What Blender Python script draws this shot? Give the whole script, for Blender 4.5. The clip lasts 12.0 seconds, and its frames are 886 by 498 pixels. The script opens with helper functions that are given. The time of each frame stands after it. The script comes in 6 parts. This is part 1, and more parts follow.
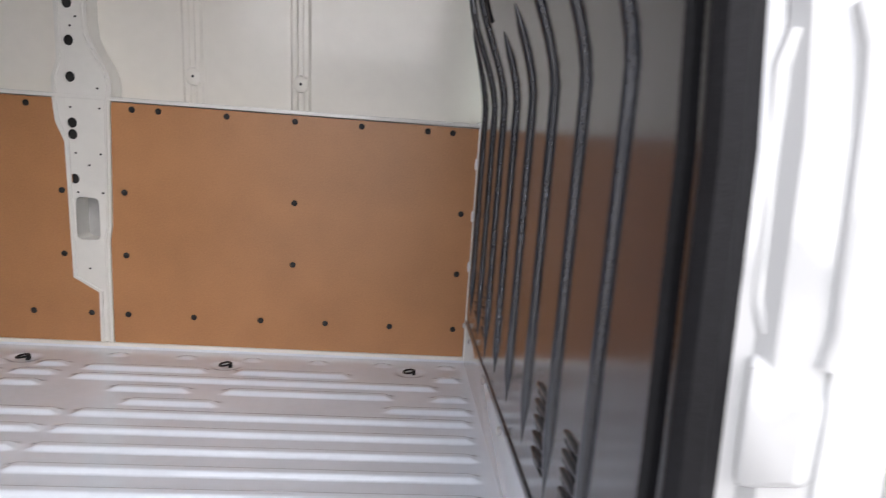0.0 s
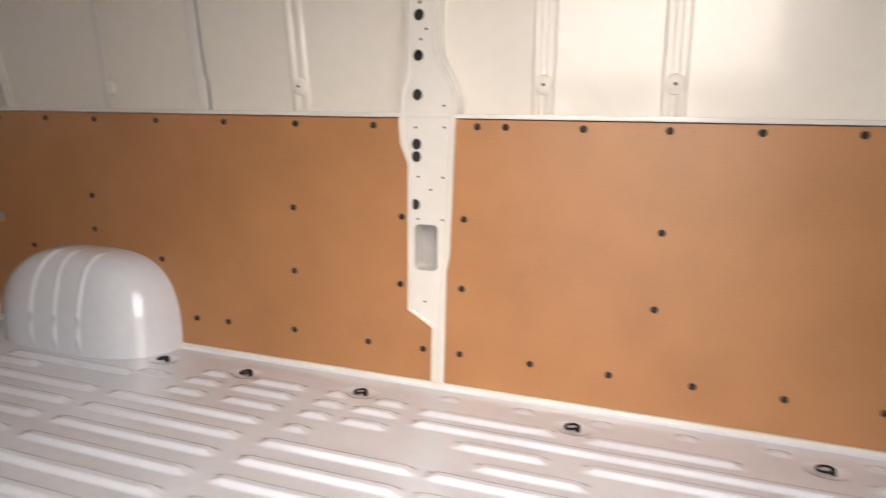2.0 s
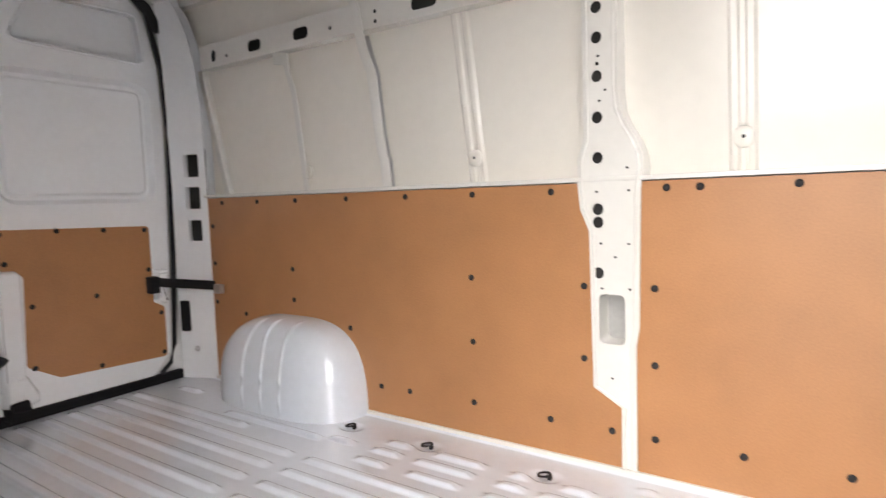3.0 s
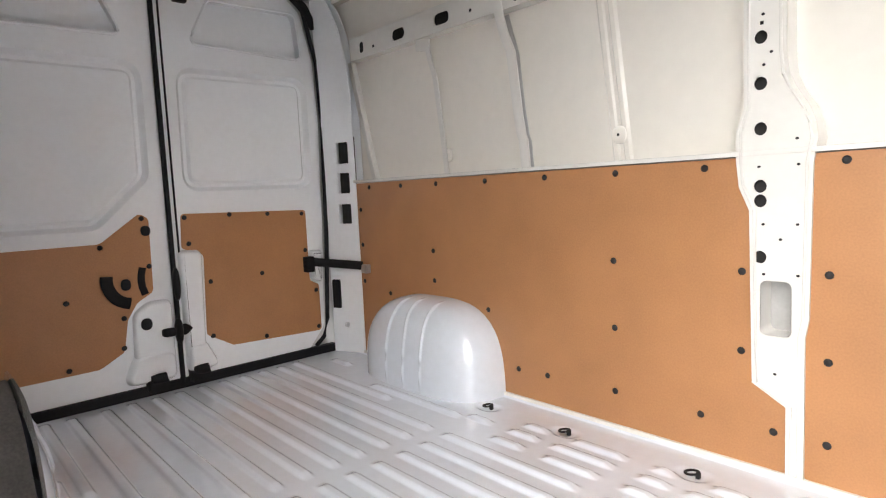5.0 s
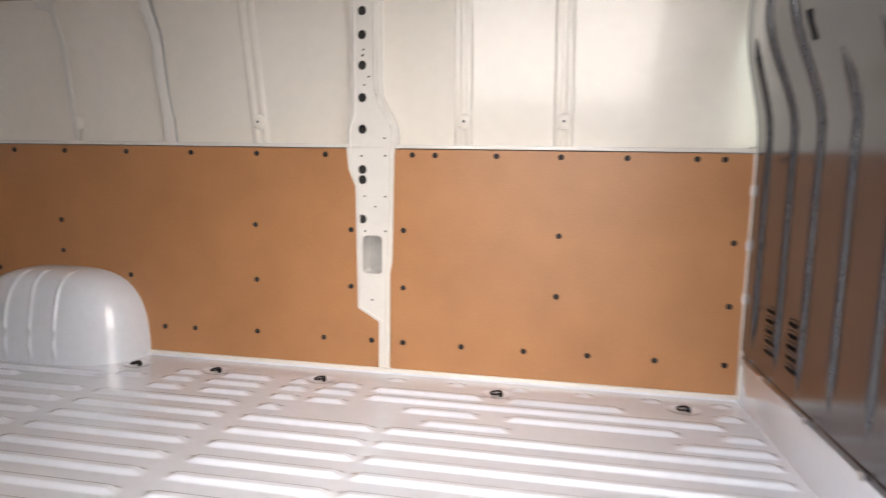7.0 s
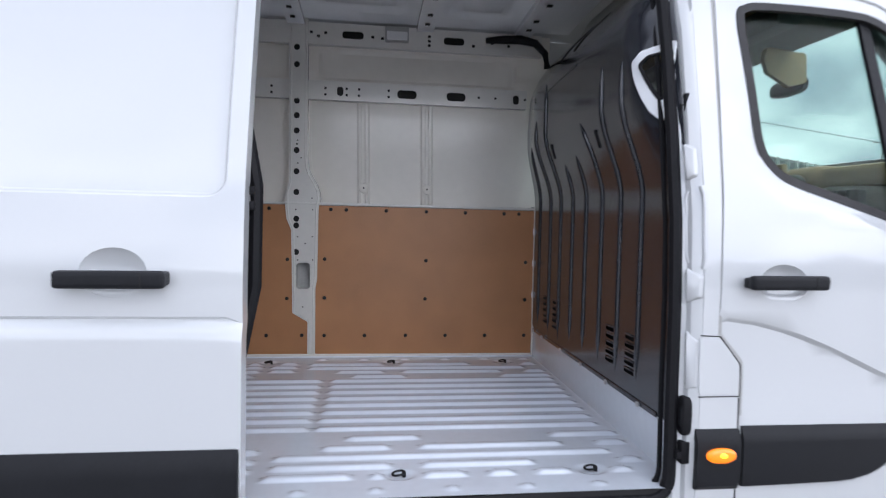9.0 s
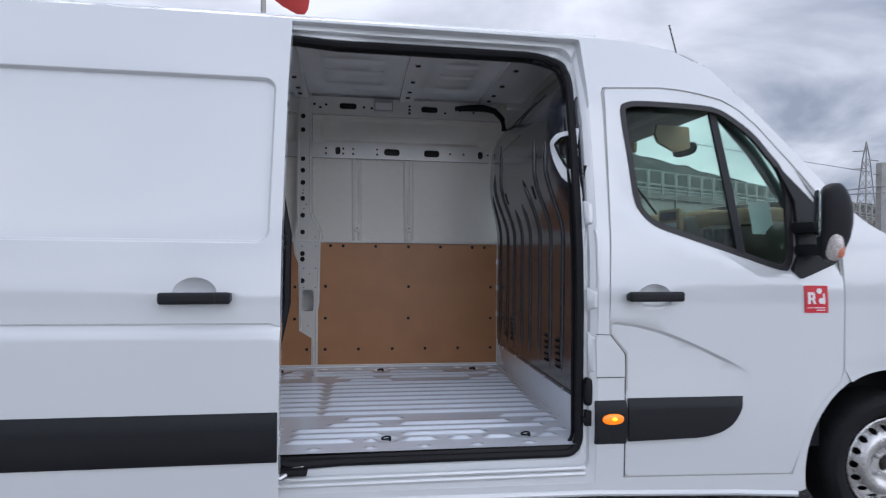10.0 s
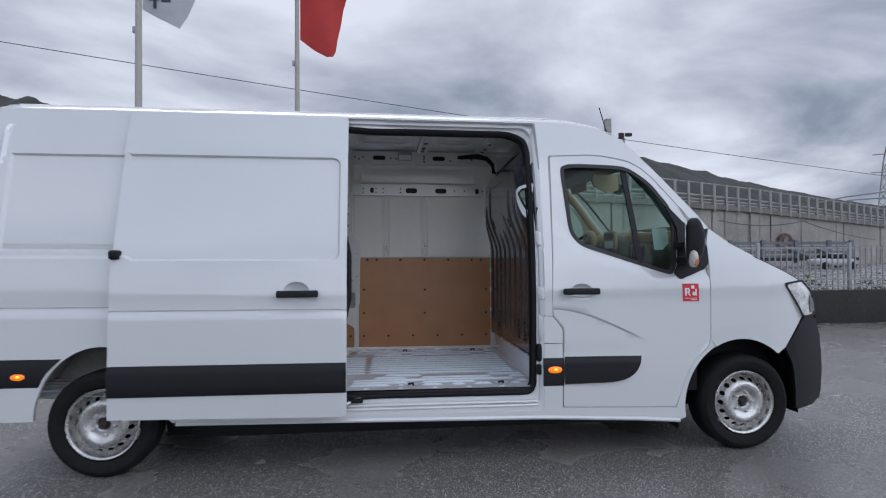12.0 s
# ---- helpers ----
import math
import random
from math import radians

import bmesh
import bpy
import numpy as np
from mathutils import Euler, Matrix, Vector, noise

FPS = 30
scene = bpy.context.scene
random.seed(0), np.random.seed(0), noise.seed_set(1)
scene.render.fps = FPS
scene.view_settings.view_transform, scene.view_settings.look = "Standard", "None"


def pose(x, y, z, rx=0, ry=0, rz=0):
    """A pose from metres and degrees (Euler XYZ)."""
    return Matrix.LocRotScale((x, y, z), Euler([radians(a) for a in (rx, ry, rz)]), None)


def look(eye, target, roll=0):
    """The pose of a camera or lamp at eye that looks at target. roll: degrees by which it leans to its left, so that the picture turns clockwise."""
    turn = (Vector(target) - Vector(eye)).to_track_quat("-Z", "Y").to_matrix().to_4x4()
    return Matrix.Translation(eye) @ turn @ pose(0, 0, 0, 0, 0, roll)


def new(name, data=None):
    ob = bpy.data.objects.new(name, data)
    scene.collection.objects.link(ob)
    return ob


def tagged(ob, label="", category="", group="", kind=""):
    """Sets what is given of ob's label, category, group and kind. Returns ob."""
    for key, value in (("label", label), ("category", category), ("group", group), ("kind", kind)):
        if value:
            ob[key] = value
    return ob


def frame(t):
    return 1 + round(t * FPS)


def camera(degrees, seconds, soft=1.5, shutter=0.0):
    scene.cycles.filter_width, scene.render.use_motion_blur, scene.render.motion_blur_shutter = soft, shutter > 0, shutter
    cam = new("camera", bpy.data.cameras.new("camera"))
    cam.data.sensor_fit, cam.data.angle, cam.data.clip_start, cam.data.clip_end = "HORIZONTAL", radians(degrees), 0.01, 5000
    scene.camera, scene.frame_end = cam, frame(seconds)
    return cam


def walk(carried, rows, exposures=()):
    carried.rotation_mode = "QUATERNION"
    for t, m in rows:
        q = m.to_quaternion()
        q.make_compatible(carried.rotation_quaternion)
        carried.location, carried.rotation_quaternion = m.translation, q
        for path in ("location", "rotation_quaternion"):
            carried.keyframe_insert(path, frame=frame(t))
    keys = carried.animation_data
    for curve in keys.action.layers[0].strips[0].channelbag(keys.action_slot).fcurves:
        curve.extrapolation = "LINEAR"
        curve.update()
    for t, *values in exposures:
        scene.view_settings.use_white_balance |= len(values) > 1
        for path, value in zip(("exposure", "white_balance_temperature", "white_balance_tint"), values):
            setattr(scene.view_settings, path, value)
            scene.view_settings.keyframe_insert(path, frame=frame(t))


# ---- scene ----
cam = camera(73.9, 12.0, soft=1.15, shutter=0.45)
PATH = [
    (0, (-1.755, -0.272, 1.329), (-1.595, 1.688, 0.966), 3.8),
    (0.4, (-1.857, -0.198, 1.314), (-1.797, 1.761, 0.916), 3.7),
    (0.5, (-1.885, -0.168, 1.31), (-1.874, 1.791, 0.908), 4.0),
    (1, (-1.963, -0.077, 1.294), (-2.1, 1.874, 0.876), 4.1),
    (1.5, (-2.051, 0.047, 1.294), (-2.393, 1.975, 0.884), 3.2),
    (1.9, (-2.199, 0.079, 1.298), (-2.728, 1.976, 0.946), 1.9),
    (2, (-2.224, 0.091, 1.3), (-2.813, 1.971, 0.957), 1.5),
    (2.5, (-2.296, 0.1, 1.326), (-3.166, 1.883, 1.071), -0.5),
    (3, (-2.279, 0.152, 1.342), (-3.396, 1.804, 1.183), -1.9),
    (3.5, (-2.281, 0.185, 1.351), (-3.625, 1.663, 1.256), -2.9),
    (3.7, (-2.286, 0.184, 1.345), (-3.701, 1.595, 1.266), -3.1),
    (5.3, (-2.272, 0.167, 1.325), (-3.745, 1.505, 1.118), -2.9),
    (5.5, (-2.262, 0.159, 1.329), (-3.669, 1.563, 1.103), -2.6),
    (6, (-2.277, 0.028, 1.327), (-3.413, 1.654, 1.069), -1.4),
    (6.5, (-2.256, -0.155, 1.302), (-2.987, 1.688, 1.037), 0.1),
    (7, (-2.171, -0.327, 1.295), (-2.516, 1.626, 1.04), 0.8),
    (7.5, (-2.192, -0.586, 1.336), (-2.217, 1.399, 1.098), 1.5),
    (7.7, (-2.24, -0.695, 1.334), (-2.182, 1.293, 1.116), 1.6),
    (9.3, (-2.498, -1.811, 1.33), (-2.223, 0.168, 1.251), 0.9),
    (9.5, (-2.513, -1.963, 1.365), (-2.222, 0.015, 1.309), 0.8),
    (10, (-2.49, -2.37, 1.363), (-2.205, -0.391, 1.354), 0.4),
    (10.5, (-2.516, -2.745, 1.406), (-2.229, -0.766, 1.437), 0.1),
    (11, (-2.575, -3.135, 1.404), (-2.303, -1.154, 1.443), 0.1),
    (11.5, (-2.551, -3.512, 1.38), (-2.304, -1.527, 1.414), -0.0),
    (12, (-2.598, -3.871, 1.401), (-2.373, -1.884, 1.423), -0.3),
]
EXPOSURES = [
    (0.0, 1.42, 7050, 15), (0.5, 2.18, 8200, 18), (1.5, 2.13, 8300, 18), (2.5, 2.3, 7900, 16), (3.7, 2.7, 7050, 12),
    (5.5, 2.64, 7450, 12), (6.5, 2.13, 7600, 15), (7.5, 2.2, 7800, 17), (7.7, 2.2, 7550, 16), (8.3, 1.2, 6700, 16), (8.8, 0.75, 6350, 15), (9.3, 0.50, 6100, 14),
    (9.5, 0.40, 6090, 14), (10.5, -0.13, 6060, 14), (12.0, -0.22, 6040, 13),
]
walk(cam, [(t, look(eye, target, roll)) for t, eye, target, roll in PATH], EXPOSURES)

# ---- light ----
world = bpy.data.worlds.new("overcast_sky")
scene.world = world
world.use_nodes = True
wn, wl = world.node_tree.nodes, world.node_tree.links
wn.clear()
w_out = wn.new("ShaderNodeOutputWorld")
w_bg = wn.new("ShaderNodeBackground")
w_sky = wn.new("ShaderNodeTexSky")
w_sky.sky_type, w_sky.sun_disc = "NISHITA", False
w_sky.sun_elevation, w_sky.sun_rotation = radians(55), radians(-16)
w_scale = wn.new("ShaderNodeVectorMath")
w_scale.operation = "SCALE"
w_scale.inputs["Scale"].default_value = 0.10
w_co = wn.new("ShaderNodeTexCoord")
w_sep = wn.new("ShaderNodeSeparateXYZ")
w_add = wn.new("ShaderNodeMath")
w_add.operation, w_add.inputs[1].default_value = "ADD", 0.22
w_div = wn.new("ShaderNodeVectorMath")
w_div.operation = "DIVIDE"
w_com = wn.new("ShaderNodeCombineXYZ")
w_noise = wn.new("ShaderNodeTexNoise")
w_noise.inputs["Scale"].default_value = 1.15
w_noise.inputs["Detail"].default_value = 7.0
w_noise.inputs["Roughness"].default_value = 0.52
w_noise.inputs["Distortion"].default_value = 0.35
w_ramp = wn.new("ShaderNodeValToRGB")
w_ramp.color_ramp.elements[0].position, w_ramp.color_ramp.elements[0].color = 0.36, (0.29, 0.325, 0.39, 1)
w_ramp.color_ramp.elements[1].position, w_ramp.color_ramp.elements[1].color = 0.66, (0.92, 0.94, 0.98, 1)
w_mix = wn.new("ShaderNodeMix")
w_mix.data_type = "RGBA"
w_mix.inputs["Factor"].default_value = 0.93
wl.new(w_co.outputs["Generated"], w_sep.inputs[0])
wl.new(w_sep.outputs["Z"], w_add.inputs[0])
for axis in "XYZ":
    wl.new(w_add.outputs[0], w_com.inputs[axis])
wl.new(w_co.outputs["Generated"], w_div.inputs[0])
wl.new(w_com.outputs[0], w_div.inputs[1])
wl.new(w_div.outputs[0], w_noise.inputs["Vector"])
wl.new(w_noise.outputs["Fac"], w_ramp.inputs["Fac"])
wl.new(w_sky.outputs[0], w_scale.inputs[0])
wl.new(w_scale.outputs[0], w_mix.inputs["A"])
wl.new(w_ramp.outputs["Color"], w_mix.inputs["B"])
wl.new(w_mix.outputs["Result"], w_bg.inputs["Color"])
w_zen = wn.new("ShaderNodeMapRange")     # thick cloud overhead, thinner towards the horizon
w_zen.inputs["From Min"].default_value, w_zen.inputs["From Max"].default_value = 0.30, 1.0
w_zen.inputs["To Min"].default_value, w_zen.inputs["To Max"].default_value = 1.0, 0.92
wl.new(w_sep.outputs["Z"], w_zen.inputs["Value"])
w_dot, w_pow, w_glow = wn.new("ShaderNodeVectorMath"), wn.new("ShaderNodeMath"), wn.new("ShaderNodeMath")   # and in the open gap of the cloud
w_dot.operation, w_dot.inputs[1].default_value = "DOT_PRODUCT", (0.50, -0.83, 0.24)
w_pow.operation, w_pow.use_clamp, w_pow.inputs[1].default_value = "MULTIPLY_ADD", True, 0.62
w_pow.inputs[2].default_value = 0.38
w_glow.operation, w_glow.inputs[1].default_value = "MULTIPLY_ADD", 1.5
wl.new(w_co.outputs["Generated"], w_dot.inputs[0])
wl.new(w_dot.outputs["Value"], w_pow.inputs[0])
w_sq = wn.new("ShaderNodeMath")
w_sq.operation, w_sq.inputs[1].default_value = "POWER", 2.2
wl.new(w_pow.outputs[0], w_sq.inputs[0])
wl.new(w_sq.outputs[0], w_glow.inputs[0])
wl.new(w_zen.outputs["Result"], w_glow.inputs[2])
wl.new(w_glow.outputs[0], w_bg.inputs["Strength"])
wl.new(w_bg.outputs[0], w_out.inputs["Surface"])

sun = new("sun", bpy.data.lights.new("sun", "SUN"))
sun.data.energy, sun.data.angle, sun.data.color = 1.15, radians(50), (1.0, 0.97, 0.93)
sun.matrix_world = look((-3.6, 6.0, 8.5), (-2.2, 1.0, 1.0))


# ---- materials ----
def material(name, color, rough=0.5, metal=0.0, coat=0.0, var=0.06, scale=3.0, fine=120.0, bump=0.0, bump_scale=250.0, spec=0.5, emit=None):
    """A painted, moulded or mineral surface: colour varied at two scales, with a fine bump."""
    m = bpy.data.materials.new(name)
    m.use_nodes = True
    n, l = m.node_tree.nodes, m.node_tree.links
    b = n["Principled BSDF"]
    co = n.new("ShaderNodeTexCoord")
    big, small = n.new("ShaderNodeTexNoise"), n.new("ShaderNodeTexNoise")
    big.inputs["Scale"].default_value, big.inputs["Detail"].default_value = scale, 5
    small.inputs["Scale"].default_value, small.inputs["Detail"].default_value = fine, 3
    for t in (big, small):
        l.new(co.outputs["Object"], t.inputs["Vector"])
    mean = n.new("ShaderNodeMix")
    mean.inputs["Factor"].default_value = 0.45
    l.new(big.outputs["Fac"], mean.inputs["A"])
    l.new(small.outputs["Fac"], mean.inputs["B"])
    ramp = n.new("ShaderNodeValToRGB")
    lo = [max(0.0, c * (1 - var * 2.2)) for c in color] + [1]
    hi = [min(1.0, c * (1 + var * 2.2)) for c in color] + [1]
    ramp.color_ramp.elements[0].position, ramp.color_ramp.elements[0].color = 0.3, lo
    ramp.color_ramp.elements[1].position, ramp.color_ramp.elements[1].color = 0.7, hi
    l.new(mean.outputs["Result"], ramp.inputs["Fac"])
    l.new(ramp.outputs["Color"], b.inputs["Base Color"])
    rr = n.new("ShaderNodeMapRange")
    rr.inputs["To Min"].default_value, rr.inputs["To Max"].default_value = max(0.02, rough * 0.85), min(1.0, rough * 1.15)
    l.new(big.outputs["Fac"], rr.inputs["Value"])
    l.new(rr.outputs["Result"], b.inputs["Roughness"])
    b.inputs["Metallic"].default_value = metal
    b.inputs["Specular IOR Level"].default_value = spec
    b.inputs["Coat Weight"].default_value = coat
    b.inputs["Coat Roughness"].default_value = 0.06
    if bump:
        bt, bn = n.new("ShaderNodeTexNoise"), n.new("ShaderNodeBump")
        bt.inputs["Scale"].default_value, bt.inputs["Detail"].default_value = bump_scale, 4
        bn.inputs["Strength"].default_value, bn.inputs["Distance"].default_value = bump, 0.004
        l.new(co.outputs["Object"], bt.inputs["Vector"])
        l.new(bt.outputs["Fac"], bn.inputs["Height"])
        l.new(bn.outputs["Normal"], b.inputs["Normal"])
    if emit:
        b.inputs["Emission Color"].default_value = (*emit[0], 1)
        b.inputs["Emission Strength"].default_value = emit[1]
    return m


def glass(name, tint, gloss_rough=0.02):
    """A thin pane: tinted see-through, with gloss that grows at grazing angles."""
    m = bpy.data.materials.new(name)
    m.use_nodes = True
    n, l = m.node_tree.nodes, m.node_tree.links
    n.clear()
    out, mix = n.new("ShaderNodeOutputMaterial"), n.new("ShaderNodeMixShader")
    tr, gl, lw = n.new("ShaderNodeBsdfTransparent"), n.new("ShaderNodeBsdfGlossy"), n.new("ShaderNodeLayerWeight")
    power, fr = n.new("ShaderNodeMath"), n.new("ShaderNodeMath")
    tr.inputs["Color"].default_value = (*tint, 1)
    gl.inputs["Roughness"].default_value = gloss_rough
    lw.inputs["Blend"].default_value = 0.5
    power.operation, power.inputs[1].default_value = "POWER", 4.0
    fr.operation, fr.inputs[1].default_value, fr.inputs[2].default_value = "MULTIPLY_ADD", 0.5, 0.012
    l.new(lw.outputs["Facing"], power.inputs[0])
    l.new(power.outputs[0], fr.inputs[0])
    l.new(fr.outputs[0], mix.inputs[0])
    l.new(tr.outputs[0], mix.inputs[1])
    l.new(gl.outputs[0], mix.inputs[2])
    l.new(mix.outputs[0], out.inputs["Surface"])
    return m


PAINT = material("white_body_paint", (0.67, 0.69, 0.70), 0.25, coat=1.0, var=0.002, scale=0.8, bump=0.02, bump_scale=600)
INNER = material("white_primer_paint", (0.885, 0.91, 0.935), 0.24, coat=0.5, var=0.012, scale=5, fine=40)
PRIMER = material("cream_grey_primer", (0.85, 0.815, 0.745), 0.24, coat=0.5, var=0.015, scale=1.5, fine=20)
CREAM = material("cream_white_paint", (0.77, 0.755, 0.71), 0.24, coat=0.5, var=0.015, scale=4, fine=40)
# lamp and joint grey; also shade painted behind the strap and pillar slot
GREYPART_SHADE = material("grey_parts_and_recess_shade", (0.42, 0.42, 0.41), 0.4, var=0.05, scale=6, fine=60)
FLOORP = material("white_floor_paint", (0.75, 0.80, 0.865), 0.10, coat=1.0, var=0.02, scale=4, fine=30)
LINING = material("brown_hardboard", (0.455, 0.217, 0.098), 0.36, var=0.06, scale=5, fine=180, bump=0.04, bump_scale=400)
BULK = material("black_bulkhead_paint", (0.022, 0.025, 0.034), 0.17, coat=0.8, spec=0.55, var=0.1, bump=0.04, bump_scale=400)
BULK.node_tree.nodes["Principled BSDF"].inputs["Coat IOR"].default_value = 1.52
BULK.node_tree.nodes["Principled BSDF"].inputs["Coat Roughness"].default_value = 0.13
PAINT.node_tree.nodes["Principled BSDF"].inputs["Coat IOR"].default_value = 1.85
SEAL = material("weathered_grey_seal_rubber", (0.030, 0.029, 0.031), 0.55, spec=0.4, var=0.15, scale=12, bump=0.1, bump_scale=300)
GREYSHELF = material("grey_cab_roof_plastic", (0.075, 0.078, 0.085), 0.6, var=0.1, scale=12, bump=0.15)
RUBBER = material("black_rubber", (0.009, 0.009, 0.011), 0.6, spec=0.25, var=0.15, scale=12, bump=0.15, bump_scale=300)
TYRE = material("tyre_rubber", (0.011, 0.011, 0.012), 0.75, spec=0.22, var=0.25, scale=16, bump=0.3, bump_scale=220)
TRIM = material("grained_grey_plastic", (0.011, 0.012, 0.015), 0.5, spec=0.3, var=0.1, scale=10, bump=0.25, bump_scale=900)
SILVER = material("silver_wheel_paint", (0.55, 0.545, 0.535), 0.27, metal=0.85, var=0.08, scale=14, bump=0.05)
STEEL = material("zinc_plated_steel", (0.55, 0.55, 0.56), 0.35, metal=0.9, var=0.1, scale=20)
MIRROR = material("silvered_mirror", (0.90, 0.91, 0.92), 0.03, metal=1.0, var=0.0)
HUB = material("rusty_hub_metal", (0.035, 0.028, 0.024), 0.6, metal=0.3, var=0.2, scale=60)
DARKHOLE = material("dark_cavity", (0.012, 0.012, 0.012), 0.8, var=0.1)
SCREW = material("black_screw_head", (0.008, 0.008, 0.009), 0.6, var=0.1)
RED = material("red_vinyl", (0.62, 0.02, 0.035), 0.35, var=0.03)
WHITEV = material("white_vinyl", (0.82, 0.82, 0.82), 0.4, var=0.01)
BEIGE = material("beige_fabric_trim", (0.33, 0.22, 0.125), 0.85, var=0.1, scale=20, bump=0.2)
DASH = material("brown_grey_dashboard_plastic", (0.06, 0.048, 0.036), 0.6, var=0.1, scale=12, bump=0.2)
# pale switch panel, and the painted reflection behind the cab window
PALE_REFLECTION = material("pale_switches_and_mirror_reflection", (0.7, 0.72, 0.73), 0.7, var=0.02)
AMBER = material("lit_amber_lamp", (0.75, 0.22, 0.01), 0.2, coat=0.6, var=0.08, scale=60, emit=((1.0, 0.20, 0.0), 0.75))
AMBER_HOT = material("lamp_bulb_glow", (0.9, 0.5, 0.05), 0.2, var=0.05, scale=60, emit=((1.0, 0.40, 0.01), 2.0))
LENS = material("clear_indicator_lens", (0.55, 0.50, 0.47), 0.12, coat=0.9, var=0.15, scale=60)
LENS_ORANGE = material("orange_indicator_bulb", (0.55, 0.16, 0.08), 0.3, coat=0.5, var=0.1, scale=50)
HEADLAMP = material("headlamp_reflector", (0.62, 0.62, 0.60), 0.18, metal=0.4, coat=1.0, var=0.25, scale=22)
HEADDARK = material("headlamp_dark_chamber", (0.13, 0.13, 0.13), 0.15, metal=0.3, coat=1.0, var=0.3, scale=24)
GLASS = glass("tinted_cab_glass", (0.82, 0.93, 0.885))
GLASS_B = glass("clear_bulkhead_glass", (0.95, 0.97, 0.97))
ASPHALT = material("damp_grey_asphalt", (0.148, 0.141, 0.133), 0.27, var=0.13, scale=0.9, fine=120, bump=0.45, bump_scale=130)
an, al = ASPHALT.node_tree.nodes, ASPHALT.node_tree.links
a_co, a_vor, a_ramp, a_mix = an.new("ShaderNodeTexCoord"), an.new("ShaderNodeTexVoronoi"), an.new("ShaderNodeValToRGB"), an.new("ShaderNodeMix")
a_vor.inputs["Scale"].default_value = 190.0
a_ramp.color_ramp.elements[0].position, a_ramp.color_ramp.elements[0].color = 0.83, (0, 0, 0, 1)
a_ramp.color_ramp.elements[1].position, a_ramp.color_ramp.elements[1].color = 0.97, (1, 1, 1, 1)
a_mix.data_type = "RGBA"
a_base = an["Principled BSDF"].inputs["Base Color"].links[0].from_socket
a_sep = an.new("ShaderNodeSeparateColor")
al.new(a_co.outputs["Object"], a_vor.inputs["Vector"])
al.new(a_vor.outputs["Color"], a_sep.inputs[0])
al.new(a_sep.outputs[0], a_ramp.inputs["Fac"])
al.new(a_ramp.outputs["Color"], a_mix.inputs["Factor"])
al.new(a_base, a_mix.inputs["A"])
a_mix.inputs["B"].default_value = (0.62, 0.59, 0.55, 1)
al.new(a_mix.outputs["Result"], an["Principled BSDF"].inputs["Base Color"])
CONCRETE = material("weathered_concrete", (0.30, 0.285, 0.26), 0.85, var=0.16, scale=0.35, fine=6, bump=0.3, bump_scale=20)
COPING = material("shaded_concrete_coping", (0.17, 0.16, 0.145), 0.85, var=0.2, scale=0.5, fine=6, bump=0.3, bump_scale=20)
# yard concrete; also the dark plates painted as shade inside pillars and rails
DARKCONC_SHADE = material("dark_damp_concrete_and_hollow_shade", (0.028, 0.027, 0.026), 0.8, var=0.25, scale=1.2, fine=18, bump=0.4, bump_scale=40)
GREYLINER = material("grey_wheel_arch_liner", (0.19, 0.18, 0.165), 0.8, var=0.15, scale=8, bump=0.3)
GALV = material("galvanised_steel", (0.33, 0.34, 0.35), 0.5, metal=0.5, var=0.1, scale=8)
GREYMETAL = material("weathered_grey_railing", (0.30, 0.30, 0.285), 0.7, var=0.12, scale=2)
POLEM = material("cream_painted_pole", (0.42, 0.40, 0.37), 0.5, var=0.06, scale=6)
REDFLAG = material("red_flag_cloth", (0.45, 0.04, 0.035), 0.8, var=0.08, scale=5, bump=0.1)
WHITEFLAG = material("grey_white_flag_cloth", (0.42, 0.43, 0.46), 0.8, var=0.06, scale=5, bump=0.1)
FLAGPRINT = material("dark_flag_print", (0.05, 0.055, 0.075), 0.8, var=0.1)
HILL = material("distant_wooded_hill", (0.030, 0.034, 0.032), 0.95, var=0.3, scale=0.02, fine=0.25, bump=0.0)
BLUEGREY = material("blue_grey_trailer_paint", (0.15, 0.168, 0.185), 0.6, var=0.12, scale=2)
GRAFFITI = material("faded_graffiti_paint", (0.28, 0.15, 0.11), 0.8, var=0.35, scale=1.5, fine=8)
CARPAINT = material("parked_car_grey_paint", (0.40, 0.41, 0.42), 0.25, coat=0.5, var=0.05)
CABLE = material("dark_cable", (0.10, 0.10, 0.11), 0.7, var=0.1)
SHRUB = material("roadside_shrub_leaves", (0.075, 0.09, 0.035), 0.8, var=0.3, scale=6)


# ---- builders ----
WM = {}
YC = 1.06          # the van's middle plane
RAKE = -0.006      # the unladen body sits nose-down


def rake(v):
    return (v[0], v[1], v[2] + RAKE * (v[0] + 2.2))


def attach(ob, parent, m=None):
    m = m or Matrix()
    WM[ob] = m
    if parent:
        ob.parent = parent
        ob.matrix_parent_inverse = WM[parent].inverted()
    ob.matrix_basis = m
    return ob


def empty(name, at, parent=None):
    ob = new(name)
    ob.empty_display_size = 0.2
    return attach(ob, parent, Matrix.Translation(at))


def finish(me, mat, sharp=32):
    if mat:
        me.materials.append(mat)
    bm = bmesh.new()
    bm.from_mesh(me)
    bmesh.ops.recalc_face_normals(bm, faces=bm.faces[:])
    bm.to_mesh(me)
    bm.free()
    me.shade_smooth()
    me.set_sharp_from_angle(angle=radians(sharp))
    return me


